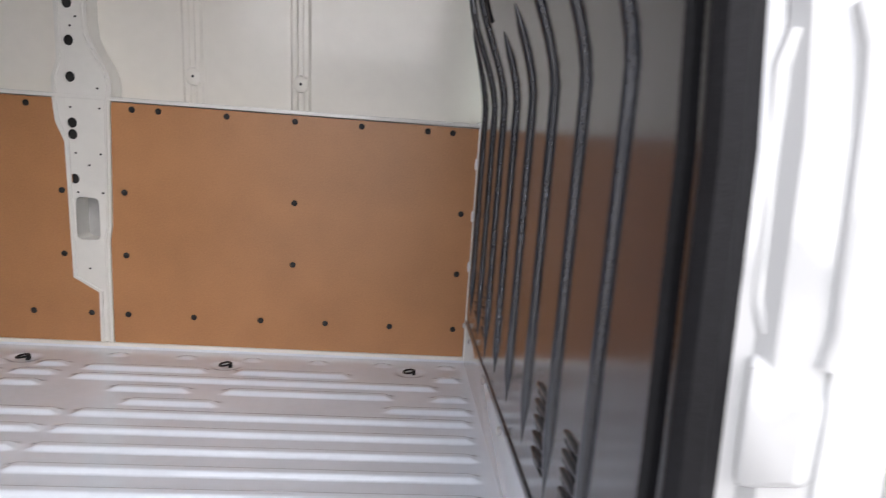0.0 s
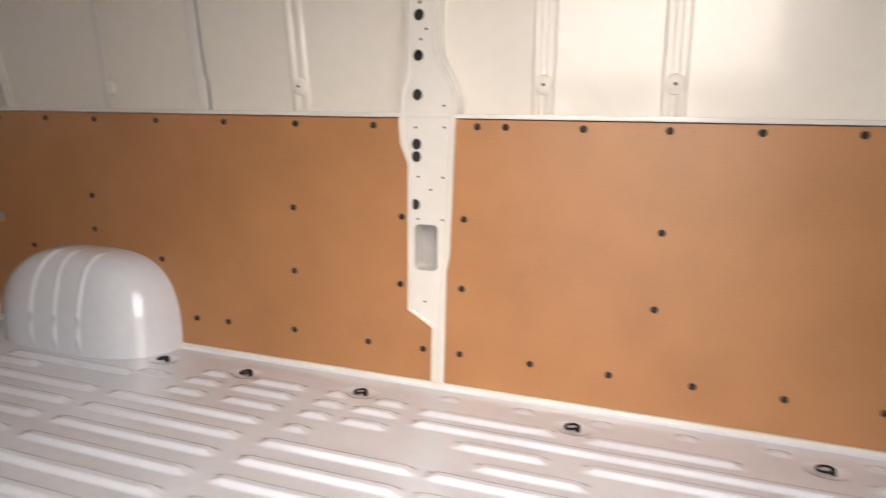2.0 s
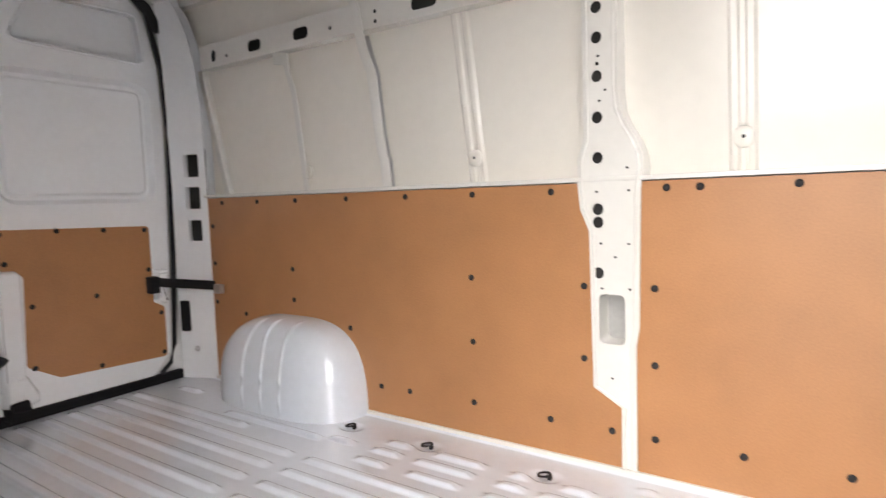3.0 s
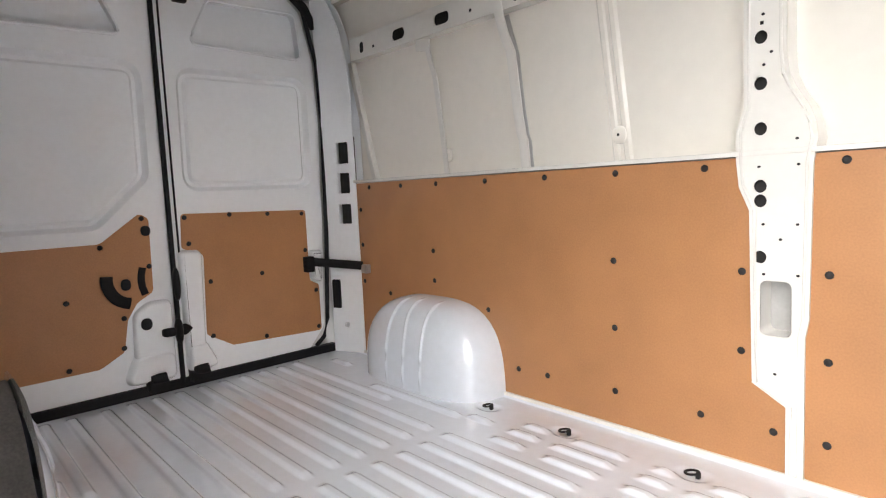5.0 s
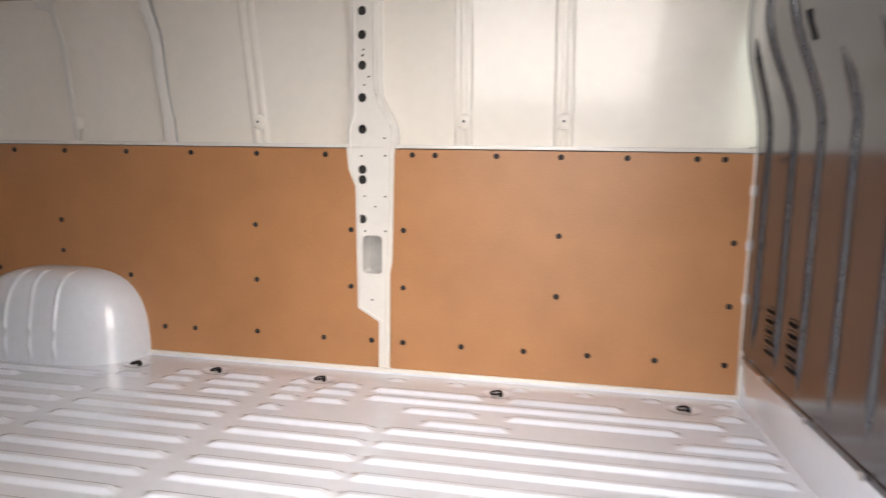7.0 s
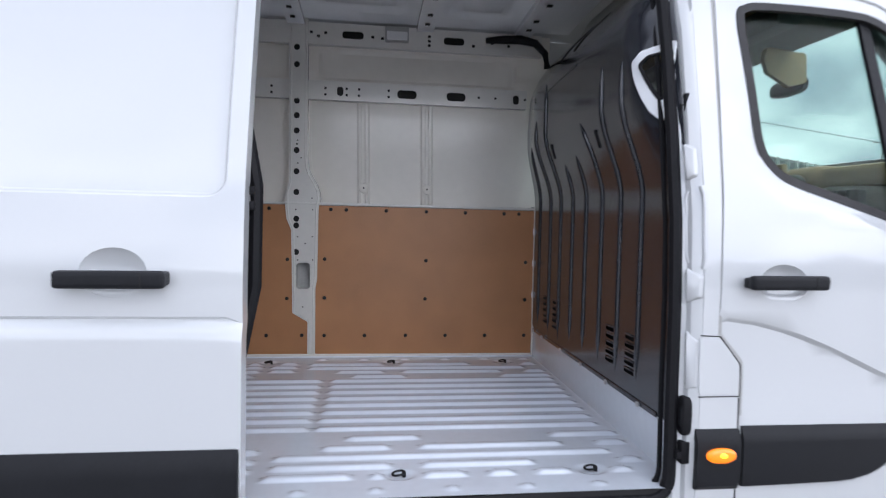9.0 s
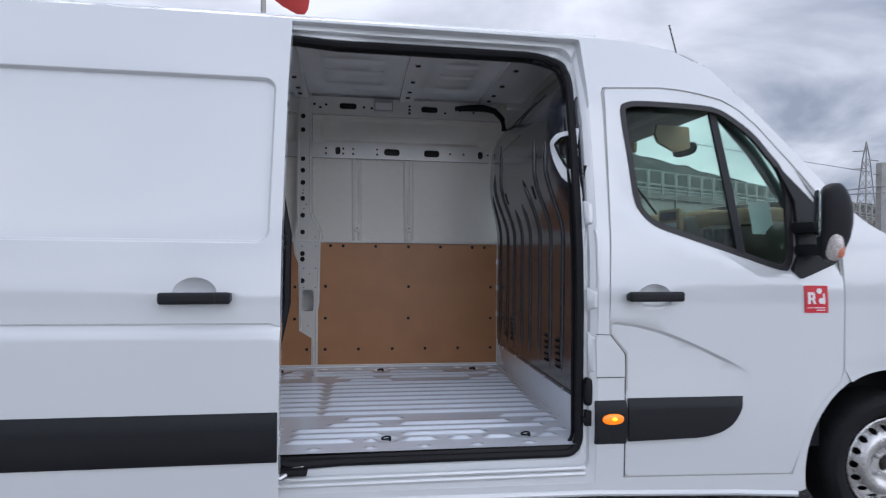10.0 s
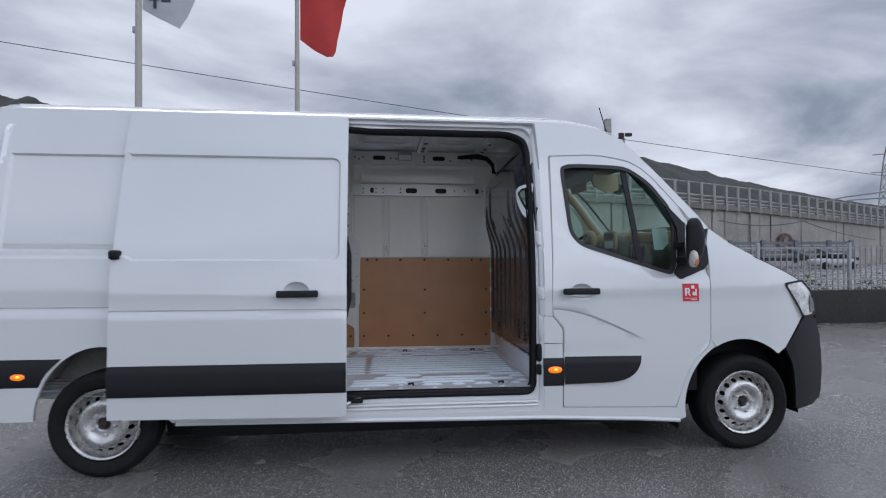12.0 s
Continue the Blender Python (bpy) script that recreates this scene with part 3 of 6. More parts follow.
# ---- front wing, bumper corner, headlamp ----
wing = [(-0.2295, 0.815), (-0.2212, 1.22), (-0.2272, 1.50), (-0.20, 1.60), (-0.05, 1.49), (0.12, 1.40), (0.34, 1.30), (0.50, 1.225), (0.395, 1.206), (0.508, 0.955), (0.345, 0.738)] + [p for p in reversed(ARCH_F) if -0.197 < p[0] < 0.30] + [(-0.1992, 0.7534)]


def wing_relief(x, z):
    r = math.hypot(x / 0.43, (z - 0.335) / 0.472)
    return -0.009 * smooth((1.16 - r) / 0.10)


part("front_wing", sheet(wing, lambda x, z, d: side(x, z, d + wing_relief(x, z)), 0.02, (), (), 0.045), PAINT, van, "white front wing")
part("wing_seam", tube([side(x, z, -0.001) for x, z in ((0.12, 1.396), (0.30, 1.316), (0.42, 1.262), (0.50, 1.222))], 0.003, 6), RUBBER, van)
lamp_o = rpoly([(0.350, 1.203, 0.02), (0.508, 1.226, 0.02), (0.60, 1.145, 0.03), (0.648, 1.00, 0.03), (0.625, 0.958, 0.02), (0.512, 0.948, 0.03)], 0.02)
part("headlamp", sheet(lamp_o, lambda x, z, d: side(x, z, d - 0.004 - 0.012 * smooth((x - 0.38) / 0.1)), 0.05, (), (), 0.03), HEADLAMP, van, "clear headlamp with a black bezel")
headlamp = bpy.data.objects["headlamp"]
part("bezel", sheet(lamp_o, lambda x, z, d: side(x, z, d - 0.010 - 0.012 * smooth((x - 0.38) / 0.1)), 0.012, [[(a * 0.89 + 0.0565, b * 0.90 + 0.110) for a, b in lamp_o]], (), 0.03), TRIM, headlamp)
part("lamp_chamber", sheet(rpoly([(0.575, 1.12), (0.617, 1.08), (0.63, 0.99), (0.58, 0.985)], 0.015), lambda x, z, d: side(x, z, d - 0.022), 0.01, (), (), 0.03), HEADDARK, headlamp)
bump_o = rpoly([(0.512, 0.945, 0.0), (0.622, 0.955, 0.03), (0.655, 0.93, 0.02), (0.70, 0.80, 0.06), (0.718, 0.55, 0.1), (0.700, 0.365, 0.08), (0.60, 0.308, 0.05), (0.425, 0.285, 0.03), (0.425, 0.44, 0.1), (0.40, 0.62, 0.1), (0.350, 0.735, 0.0)], 0.02)
part("bumper_corner", sheet(bump_o, lambda x, z, d: side(x, z, d - 0.012 * smooth((x - 0.36) / 0.06)), 0.03, (), (), 0.04), TRIM, van, "dark grey grained plastic bumper corner")

# ---- front door ----
SWAGE = ((-1.40, 1.045), (-1.358, 1.043), (-1.265, 1.031), (-1.171, 1.008), (-1.10, 0.984), (-1.017, 0.952), (-0.934, 0.916), (-0.814, 0.861), (-0.735, 0.820), (-0.70, 0.790))


def door_relief(x, z):
    zc = float(np.interp(x, [a for a, _ in SWAGE], [b for _, b in SWAGE]))
    d = 0.012 * smooth((zc - z) / 0.016) * smooth((z - 0.60) / 0.3) * smooth((-0.70 - x) / 0.12)
    zb = float(np.interp(x, (-1.3, -1.16, -0.62, -0.45), (1.55, 1.43, 1.255, 1.25)))
    d += 0.022 * smooth((z - zb) / 0.05) * smooth((x + 1.36) / 0.05) * (1 - 0.85 * smooth((z - 1.5) / 0.3))
    d -= 0.008 * smooth((1.16 - math.hypot(x / 0.43, (z - 0.335) / 0.472)) / 0.10)
    return d


sw_lines = [[p for p in SWAGE], [(x, z - 0.008) for x, z in SWAGE], [(x, z - 0.016) for x, z in SWAGE], [(-1.30, 1.55), (-1.16, 1.43), (-0.62, 1.255), (-0.46, 1.25)], [(-1.28, 1.60), (-1.15, 1.48), (-0.62, 1.30), (-0.50, 1.29)]]
front_door = part("front_door", sheet(rpoly(DOOR_F, 0.03), lambda x, z, d: side(x, z, d + door_relief(x, z)), 0.035, [WIN_OUT, oval(-1.175, 1.147, 0.082, 0.060, 28)], sw_lines, 0.05), PAINT, van, "white cab door")
WIN_IN = inset(WIN_OUT, 0.021)
part("window_frame", sheet(inset(WIN_OUT, -0.006), lambda x, z, d: side(x, z, d + door_relief(x, z) - 0.004), 0.02, [WIN_IN], (), 0.05), SEAL, front_door, "black rubber window surround")
part("door_joint", sheet(inset(rpoly(DOOR_F, 0.03), -0.012), lambda x, z, d: side(x, z, d + 0.005), 0.004, [inset(rpoly(DOOR_F, 0.03), 0.010)], (), 0.08), GREYPART_SHADE, van, "shaded joint round the cab door")
pane = part("window_pane", sheet(WIN_OUT, lambda x, z, d: side(x, z, d + 0.030), 0.004, (), (), 0.08), GLASS, front_door, "green-tinted side window")
pane.visible_shadow = False
part("window_bar", sheet([(-0.815, 2.03), (-0.778, 2.028), (-0.712, 1.345), (-0.754, 1.358)], lambda x, z, d: side(x, z, d + 0.016), 0.016, (), (), 0.08), TRIM, front_door)
part("quarter_trim", sheet(rpoly([(-0.535, 1.80), (-0.42, 1.675), (-0.30, 1.545), (-0.234, 1.47), (-0.234, 1.345), (-0.27, 1.305), (-0.45, 1.232), (-0.492, 1.275), (-0.455, 1.34), (-0.445, 1.60)], 0.02), lambda x, z, d: side(x, z, d - 0.009), 0.024, (), (), 0.05), TRIM, front_door, "dark grey mirror mounting panel")
part("door_handle", box(-1.318, -1.062, 0.040, 0.072, 1.126, 1.170, 0.014, 4), TRIM, front_door, "dark grey plastic door handle")
part("lock_cover_joint", box(-1.112, -1.109, 0.0392, 0.07, 1.128, 1.168, 0.001, 1), SCREW, front_door)
part("handle_foot", box(-1.31, -1.27, 0.065, 0.11, 1.128, 1.160, 0.008), TRIM, front_door)
part("handle_foot", box(-1.105, -1.066, 0.065, 0.11, 1.130, 1.164, 0.008), TRIM, front_door)
part("handle_recess", sheet(oval(-1.175, 1.147, 0.084, 0.062, 28), lambda x, z, d: side(x, z, d + door_relief(x, z) + 0.002 + 0.034 * smooth((z - 1.10) / 0.05) * (1 - min(1.0, math.hypot((x + 1.175) / 0.084, (z - 1.147) / 0.062)) ** 2.5)), 0.004, (), (), 0.014), PAINT, front_door)
part("side_moulding", sheet([(-1.306, 0.515), (-0.985, 0.522), (-0.93, 0.527), (-0.876, 0.540), (-0.846, 0.553), (-0.816, 0.572), (-0.794, 0.595), (-0.775, 0.625), (-0.763, 0.655), (-0.755, 0.685), (-0.750, 0.700), (-1.306, 0.702)], lambda x, z, d: side(x, z, d - 0.016 * smooth((z - 0.50) / 0.02) * smooth((0.70 - z) / 0.035)), 0.02, (), [[(-1.4, 0.665), (-0.7, 0.66)]], 0.03), TRIM, front_door, "dark grey plastic side moulding")
part("side_moulding", sheet(rect(-1.458, -1.314, 0.503, 0.695, 0.006), lambda x, z, d: side(x, z, d - 0.016 * smooth((z - 0.50) / 0.02) * smooth((0.70 - z) / 0.035)), 0.02, (), [[(-1.5, 0.665), (-1.3, 0.665)]], 0.03), TRIM, van, "dark grey plastic moulding with an indicator lamp")
for lx, lz in ((-1.381, 0.612), (-4.812, 0.657)):
    side_lamp = part("side_lamp", puff(lx, 0.068, lz, 0.050, 0.012, 0.024, 2.2, 10, 20), AMBER, van, "lit amber side indicator lamp", Matrix.Translation((0, 0, 0)))
    part("bulb", puff(lx + 0.002, 0.060, lz + 0.003, 0.014, 0.008, 0.009, 2.0, 8, 12), AMBER_HOT, side_lamp)
part("fuel_flap", sheet(rpoly([(-1.452, 0.80, 0.015), (-1.320, 0.80, 0.015), (-1.320, 0.893, 0.03), (-1.388, 0.975, 0.02), (-1.452, 0.98, 0.01)], 0.01), lambda x, z, d: side(x, z, d - 0.003), 0.006, (), (), 0.05), PAINT, van, "white fuel filler flap")
part("flap_gap", tube([side(x, z, -0.0005) for x, z in ((-1.452, 0.795), (-1.316, 0.795), (-1.316, 0.895), (-1.385, 0.982), (-1.45, 0.985))], 0.0020, 6), SEAL, van)
part("panel_gap", tube([side(x, z, 0.0) for x, z in ((-1.318, 0.79), (-1.318, 0.60), (-1.319, 0.36))], 0.0025, 6), SEAL, van)

# door mirror
mirror = part("door_mirror", puff(-0.465, -0.072, 1.478, 0.062, 0.075, 0.172, 3.4, 18, 28), TRIM, van, "dark grey plastic door mirror")
for v in mirror.data.vertices:      # straight along the back edge, swept at the front towards top and foot
    f = (v.co.x + 0.465) / 0.062
    if f > 0:
        v.co.x -= 0.062 * f * min(1.0, ((v.co.z - 1.505) / 0.18) ** 2 * 0.75)
TURN = Matrix.Translation((-0.435, -0.072, 0)) @ Matrix.Rotation(radians(-26), 4, "Z") @ Matrix.Translation((0.465, 0.072, 0))
mirror.data.transform(TURN)
part("mirror_arm", box(-0.47, -0.36, -0.02, 0.135, 1.33, 1.385, 0.02), TRIM, mirror)
part("mirror_arm", box(-0.47, -0.36, -0.02, 0.16, 1.435, 1.49, 0.02), TRIM, mirror)
part("indicator", puff(-0.472, -0.114, 1.372, 0.030, 0.036, 0.060, 2.6, 12, 16), LENS, mirror, "clear indicator lens with an orange bulb")
part("indicator_bulb", puff(-0.468, -0.142, 1.356, 0.020, 0.008, 0.032, 2.2, 8, 12), LENS_ORANGE, mirror)

mirror_glass = part("mirror_glass", puff(-0.5275, -0.055, 1.520, 0.0035, 0.050, 0.105, 5, 10, 20), MIRROR, mirror, "silvered mirror glass")
mirror_glass.data.transform(TURN)

# red square sticker with white shapes
sticker = part("sticker", sheet(rect(-0.437, -0.316, 1.077, 1.203, 0.002), lambda x, z, d: side(x, z, d - 0.004 + door_relief(x, z)), 0.002, (), (), 0.05), RED, front_door, "red square sticker with white shapes")
for shape in (rect(-0.421, -0.407, 1.118, 1.172), rect(-0.407, -0.388, 1.160, 1.172), rect(-0.396, -0.384, 1.143, 1.165), rect(-0.407, -0.388, 1.138, 1.147), [(-0.401, 1.138), (-0.389, 1.138), (-0.378, 1.118), (-0.391, 1.118)],
              rect(-0.343, -0.333, 1.118, 1.166), oval(-0.353, 1.132, 0.013, 0.014, 14), oval(-0.361, 1.178, 0.013, 0.013, 14), rect(-0.421, -0.398, 1.098, 1.102), rect(-0.391, -0.333, 1.098, 1.102), rect(-0.378, -0.333, 1.087, 1.091)):
    part("white_shape", sheet(shape, lambda x, z, d: side(x, z, d - 0.0055 + door_relief(x, z)), 0.0015, (), (), 0.05), WHITEV, front_door)

# ---- the slid-open cargo door ----
def slide_relief(x, z):
    """A recessed upper panel with rounded front corners, and the waist line below it."""
    zw = z
    z -= 0.028 * smooth((-4.13 - x) / 0.05) * smooth((1.6 - z) / 0.15)
    qx, qz = x + 2.836 + 0.055, abs(z - 1.719) - 0.353 + 0.055
    s = 0.055 - math.hypot(max(qx, 0), max(qz, 0)) - min(max(qx, qz), 0)
    edge = 0.013
    return 0.024 * smooth(s / edge) + waist_line(zw, 1.056)


SLIDE = [(-4.252, 0.382, 0.0), (-2.792, 0.360, 0.02), (-2.788, 2.375, 0.02), (-4.248, 2.385, 0.0)]
s_lines = [[(-4.3, zz), (-2.78, zz)] for zz in (1.014, 1.031, 1.048, 1.052, 1.056)]
for o in (0.0, 0.003, 0.0065, 0.010, 0.013):
    quarter = [math.pi / 2 * k / 9 for k in range(10)]
    s_lines.append([(-4.3, 2.072 - o)] + [(-2.891 + (0.055 - o) * math.sin(a), 2.017 + (0.055 - o) * math.cos(a)) for a in quarter]
                   + [(-2.891 + (0.055 - o) * math.cos(a), 1.421 - (0.055 - o) * math.sin(a)) for a in quarter] + [(-4.13, 1.366 + o), (-4.18, 1.394 + o), (-4.3, 1.394 + o)])
slide = part("sliding_door", sheet(rpoly(SLIDE, 0.01), lambda x, z, d: door_side(x, z, d + slide_relief(x, z)), 0.065, [oval(-3.11, 1.168, 0.082, 0.064, 28)], s_lines, 0.05), PAINT, van, "white sliding cargo door standing open")
part("side_moulding", sheet(rect(-4.25, -2.796, 0.520, 0.712, 0.006), lambda x, z, d: door_side(x, z, d - 0.013 - 0.016 * smooth((z - 0.51) / 0.025) * smooth((0.722 - z) / 0.05)), 0.02, (), [[(-4.3, 0.675), (-2.7, 0.675)]], 0.05), TRIM, slide, "dark grey plastic side moulding")
part("door_handle", box(-3.230, -2.968, -0.062, -0.030, 1.138, 1.183, 0.014, 4), TRIM, slide, "dark grey plastic door handle")
part("lock_cover_joint", box(-3.024, -3.021, -0.0628, -0.035, 1.140, 1.181, 0.001, 1), SCREW, slide)
part("handle_foot", box(-3.225, -3.185, -0.04, 0.01, 1.142, 1.178, 0.008), TRIM, slide)
part("handle_foot", box(-3.02, -2.972, -0.045, 0.01, 1.142, 1.178, 0.008), TRIM, slide)
part("handle_recess", sheet(oval(-3.11, 1.168, 0.084, 0.066, 28), lambda x, z, d: door_side(x, z, d + 0.002 + 0.034 * smooth((z - 1.12) / 0.05) * (1 - min(1.0, math.hypot((x + 3.11) / 0.084, (z - 1.168) / 0.066)) ** 2.5)), 0.004, (), (), 0.014), PAINT, slide)
part("roller", puff(-4.225, 0.03, 1.415, 0.030, 0.05, 0.030, 4, 10, 16), RUBBER, slide, "black rear door roller bracket")
part("lower_arm", box(-2.86, -2.69, 0.06, 0.13, 0.428, 0.455, 0.008), RUBBER, slide, "black lower roller arm")
part("lower_arm", tube([rake((-2.83, 0.02, 0.415)), rake((-2.75, 0.09, 0.44)), rake((-2.68, 0.12, 0.452))], 0.012, 8), STEEL, slide)
part("rear_side_moulding", sheet([(-5.12, 0.573), (-4.697, 0.573), (-4.678, 0.62), (-4.645, 0.67), (-4.60, 0.715), (-4.565, 0.748), (-5.12, 0.748)], lambda x, z, d: side(x, z, d - 0.013 - 0.012 * smooth((z - 0.57) / 0.02) * smooth((0.75 - z) / 0.035)), 0.02, (), (), 0.05), TRIM, van, "dark grey plastic side moulding")

# ---- wheels ----
tyre_prof = [(0.205, 0.205), (0.214, 0.215), (0.235, 0.010), (0.262, -0.008), (0.298, -0.010), (0.322, 0.004), (0.334, 0.022), (0.337, 0.05), (0.337, 0.16), (0.330, 0.195), (0.30, 0.215), (0.25, 0.215), (0.214, 0.20)]
rim_prof = [(0.222, 0.006), (0.227, 0.010), (0.223, 0.016), (0.212, 0.020), (0.204, 0.032), (0.200, 0.06), (0.196, 0.075)]


def rim_depth(u, v, d):
    r = math.hypot(u, v)
    y = float(np.interp(r, (0.0, 0.044, 0.047, 0.085, 0.098, 0.135, 0.150, 0.180, 0.199), (0.034, 0.034, 0.022, 0.026, 0.008, 0.004, 0.014, 0.058, 0.070)))
    return (u, y + d, v)


wheel_meshes = {}
tv, tf = lathe(tyre_prof, 64)
wheel_meshes["tyre"] = (tv, tf)
wheel_meshes["rim"] = sheet(oval(0, 0, 0.199, 0.199, 48), rim_depth, 0.004, [oval(0, 0, 0.034, 0.034, 16)] + [[(0.166 * math.cos(a) + 0.0125 * math.cos(t) * math.cos(a) - 0.016 * math.sin(t) * math.sin(a), 0.166 * math.sin(a) + 0.0125 * math.cos(t) * math.sin(a) + 0.016 * math.sin(t) * math.cos(a)) for t in [2 * math.pi * k / 12 for k in range(12)]] for a in [2 * math.pi * j / 16 for j in range(16)]], [oval(0, 0, 0.047, 0.047, 24) + [(0.047, 0)], oval(0, 0, 0.092, 0.092, 32) + [(0.092, 0)], oval(0, 0, 0.145, 0.145, 36) + [(0.145, 0)]], 0.02)
wheel_meshes["rim_flange"] = lathe(rim_prof, 64)
wheel_meshes["hub"] = lathe([(0.0, 0.018), (0.020, 0.020), (0.030, 0.032), (0.036, 0.050), (0.036, 0.07)], 24)
wheel_meshes["brake"] = lathe([(0.03, 0.10), (0.13, 0.10), (0.19, 0.11), (0.19, 0.16)], 24)
shared = {}
for i, (wx, wy, flip) in enumerate(((0.028, 0.095, 0), (-4.332, 0.095, 0), (0.028, 2.09, 1), (-4.332, 2.09, 1))):
    m = Matrix.Translation((wx, wy, 0.335)) @ (Matrix.Rotation(math.pi, 4, "Z") if flip else Matrix.Rotation(0.15 * i, 4, "Y"))
    wheel = attach(new("wheel"), van, m)
    wheel["label"] = "silver steel wheel with a black tyre"
    for key, mat, lab in (("tyre", TYRE, "black tyre"), ("rim", SILVER, "silver steel rim with oval holes"), ("rim_flange", SILVER, ""), ("hub", HUB, ""), ("brake", DARKHOLE, "")):
        ob = part(key, shared.get(key, wheel_meshes[key]), mat, wheel, lab, m)
        shared[key] = ob.data
    for k in range(5):
        a = 2 * math.pi * k / 5
        mm = m @ Matrix.Translation((0.068 * math.cos(a), 0.015, 0.068 * math.sin(a)))
        ob = part("wheel_nut", shared.get("nut") or lathe([(0.0, -0.010), (0.009, -0.008), (0.011, 0.0), (0.011, 0.014)], 8), STEEL, wheel, "", mm)
        shared["nut"] = ob.data

# wheel houses, floor pan, mud flaps
for cx, a, b in ((0.0, 0.455, 0.49), (-4.332, 0.43, 0.50)):
    for y0, y1 in ((0.115, 0.34), (1.93, 2.08)):
        if y0 > 1 and cx < -1:
            a, b = 0.33, 0.36
        rows = [[rake((cx - a * math.cos(t), y, 0.335 + b * math.sin(t))) for t in [math.pi * ((k / 16 * 1.1 - 0.05) if cx > -1 else (0.17 + 0.85 * k / 16)) for k in range(17)]] for y in (y0, y1)]
        inner_y = y1 if y0 < 1 else y0
        rows.append([rake((cx, inner_y, 0.335))] * 17)
        part("wheel_house", loft(rows if y0 < 1 else [rows[1], rows[0], rows[2]]), GREYLINER if cx < -1 else RUBBER, van, "dark wheel housing")
part("floor_pan", box(-3.92, -0.46, 0.16, 2.04, 0.30, 0.44), RUBBER, van, "dark underbody")
part("floor_pan", box(-5.1, -3.92, 0.36, 1.90, 0.455, 0.485), RUBBER, van)
part("engine_bay_block", box(0.48, 0.66, 0.4, 1.75, 0.30, 1.0, 0.02), RUBBER, van)
# rails made deep and a block added to keep light from under the van
for yy in (0.42, 1.62):
    part("chassis_rail", box(-4.05, -0.5, yy, yy + 0.12, 0.16, 0.31, 0.01), RUBBER, van, "black chassis rail")
part("underbody_light_block", box(-3.85, -0.55, 0.30, 1.90, 0.17, 0.31, 0.02), RUBBER, van, "dark block added below the body to keep light out")
part("rear_axle", tube([(-4.33, 0.25, 0.33), (-4.33, 1.9, 0.33)], 0.055, 10), RUBBER, van, "black rear axle beam")
part("mud_flap", box(-0.47, -0.455, 0.12, 0.34, 0.16, 0.50, 0.004), RUBBER, van, "black rubber mud flap")
part("sill_trim", tube([rake((x, prof(z) + 0.006, z)) for x, z in ((-3.88, 0.318), (-2.79, 0.306), (-1.45, 0.288), (-0.78, 0.26), (-0.47, 0.24))], 0.016, 8), PAINT, van)
part("antenna", tube([rake((-0.775, 0.60, 2.34)), rake((-0.85, 0.585, 2.565))], 0.004, 6), RUBBER, van, "short black roof antenna")
part("antenna_base", puff(-0.775, 0.60, 2.335, 0.03, 0.02, 0.02, 2.5, 8, 10), RUBBER, van)


# ---- load space ----
YL = 1.878         # face of the wall lining
ZF = 0.497         # floor


def flat_y(y):
    return lambda u, v, d: rake((u, y + d, v))


def wall_in(z):
    return float(np.interp(z, (0.4, 1.38, 2.0, 2.3, 2.46), (1.955, 1.955, 1.935, 1.925, 1.915)))


# floor: a pressed sheet with rows of raised ribs
RIB_ROWS = []
bays = ((-4.94, -3.80), (-3.745, -3.19), (-3.128, -2.675), (-2.652, -1.495))
for i in range(8):
    y = 1.352 - 0.0955 * i
    for a, b in bays:
        s = 0.006 * i if a > -2.7 else 0.0
        RIB_ROWS.append((y, a - s * 0.5, b - s * 0.6))
for mir in (0, 1):
    for y, spans in ((1.678, ((-2.785, -2.37), (-2.29, -1.885), (-1.60, -1.50))), (1.600, ((-2.785, -1.585),)), (1.520, ((-2.63, -2.37), (-2.286, -1.735), (-1.62, -1.49))), (1.430, ((-2.55, -2.26), (-1.77, -1.485))),
                     (1.695, ((-3.112, -3.035), (-2.945, -2.832), (-3.39, -3.187), (-3.59, -3.477), (-4.84, -4.68))), (1.622, ((-3.12, -3.012), (-2.985, -2.83), (-3.42, -3.187), (-3.60, -3.465), (-3.80, -3.674))),
                     (1.540, ((-3.12, -3.012), (-2.982, -2.833), (-3.39, -3.187), (-3.605, -3.46))), (1.447, ((-3.118, -3.03), (-3.745, -3.19), (-4.94, -3.80))), (1.535, ((-4.95, -4.15),)), (1.595, ((-4.36, -3.81),))):
        for a, b in spans:
            RIB_ROWS.append(((2.01 - y) if mir else y, a, b))
for a, b in ((-2.80, -2.50), (-2.46, -2.40), (-2.29, -2.13), (-2.08, -1.97), (-1.92, -1.78), (-1.66, -1.57)):
    RIB_ROWS.append((0.255, a, b))

fx = np.arange(-5.03, -1.44, 0.0125)
fy = np.arange(0.118, 1.955, 0.0045)
GX, GY = np.meshgrid(fx, fy, indexing="ij")
H = np.zeros_like(GX)


def sstep(t):
    t = np.clip(t, 0, 1)
    return t * t * (3 - 2 * t)


for y, a, b in RIB_ROWS:
    i0, i1 = np.searchsorted(fx, a - 0.03), np.searchsorted(fx, b + 0.03)
    j0, j1 = np.searchsorted(fy, y - 0.04), np.searchsorted(fy, y + 0.04)
    gx, gy = GX[i0:i1, j0:j1], GY[i0:i1, j0:j1]
    taper = sstep((gx - a) / 0.035) * sstep((b - gx) / 0.035)
    h = 0.0112 * taper * sstep((0.0225 - np.abs(gy - y - 0.006)) / 0.0135)
    H[i0:i1, j0:j1] = np.maximum(H[i0:i1, j0:j1], h)
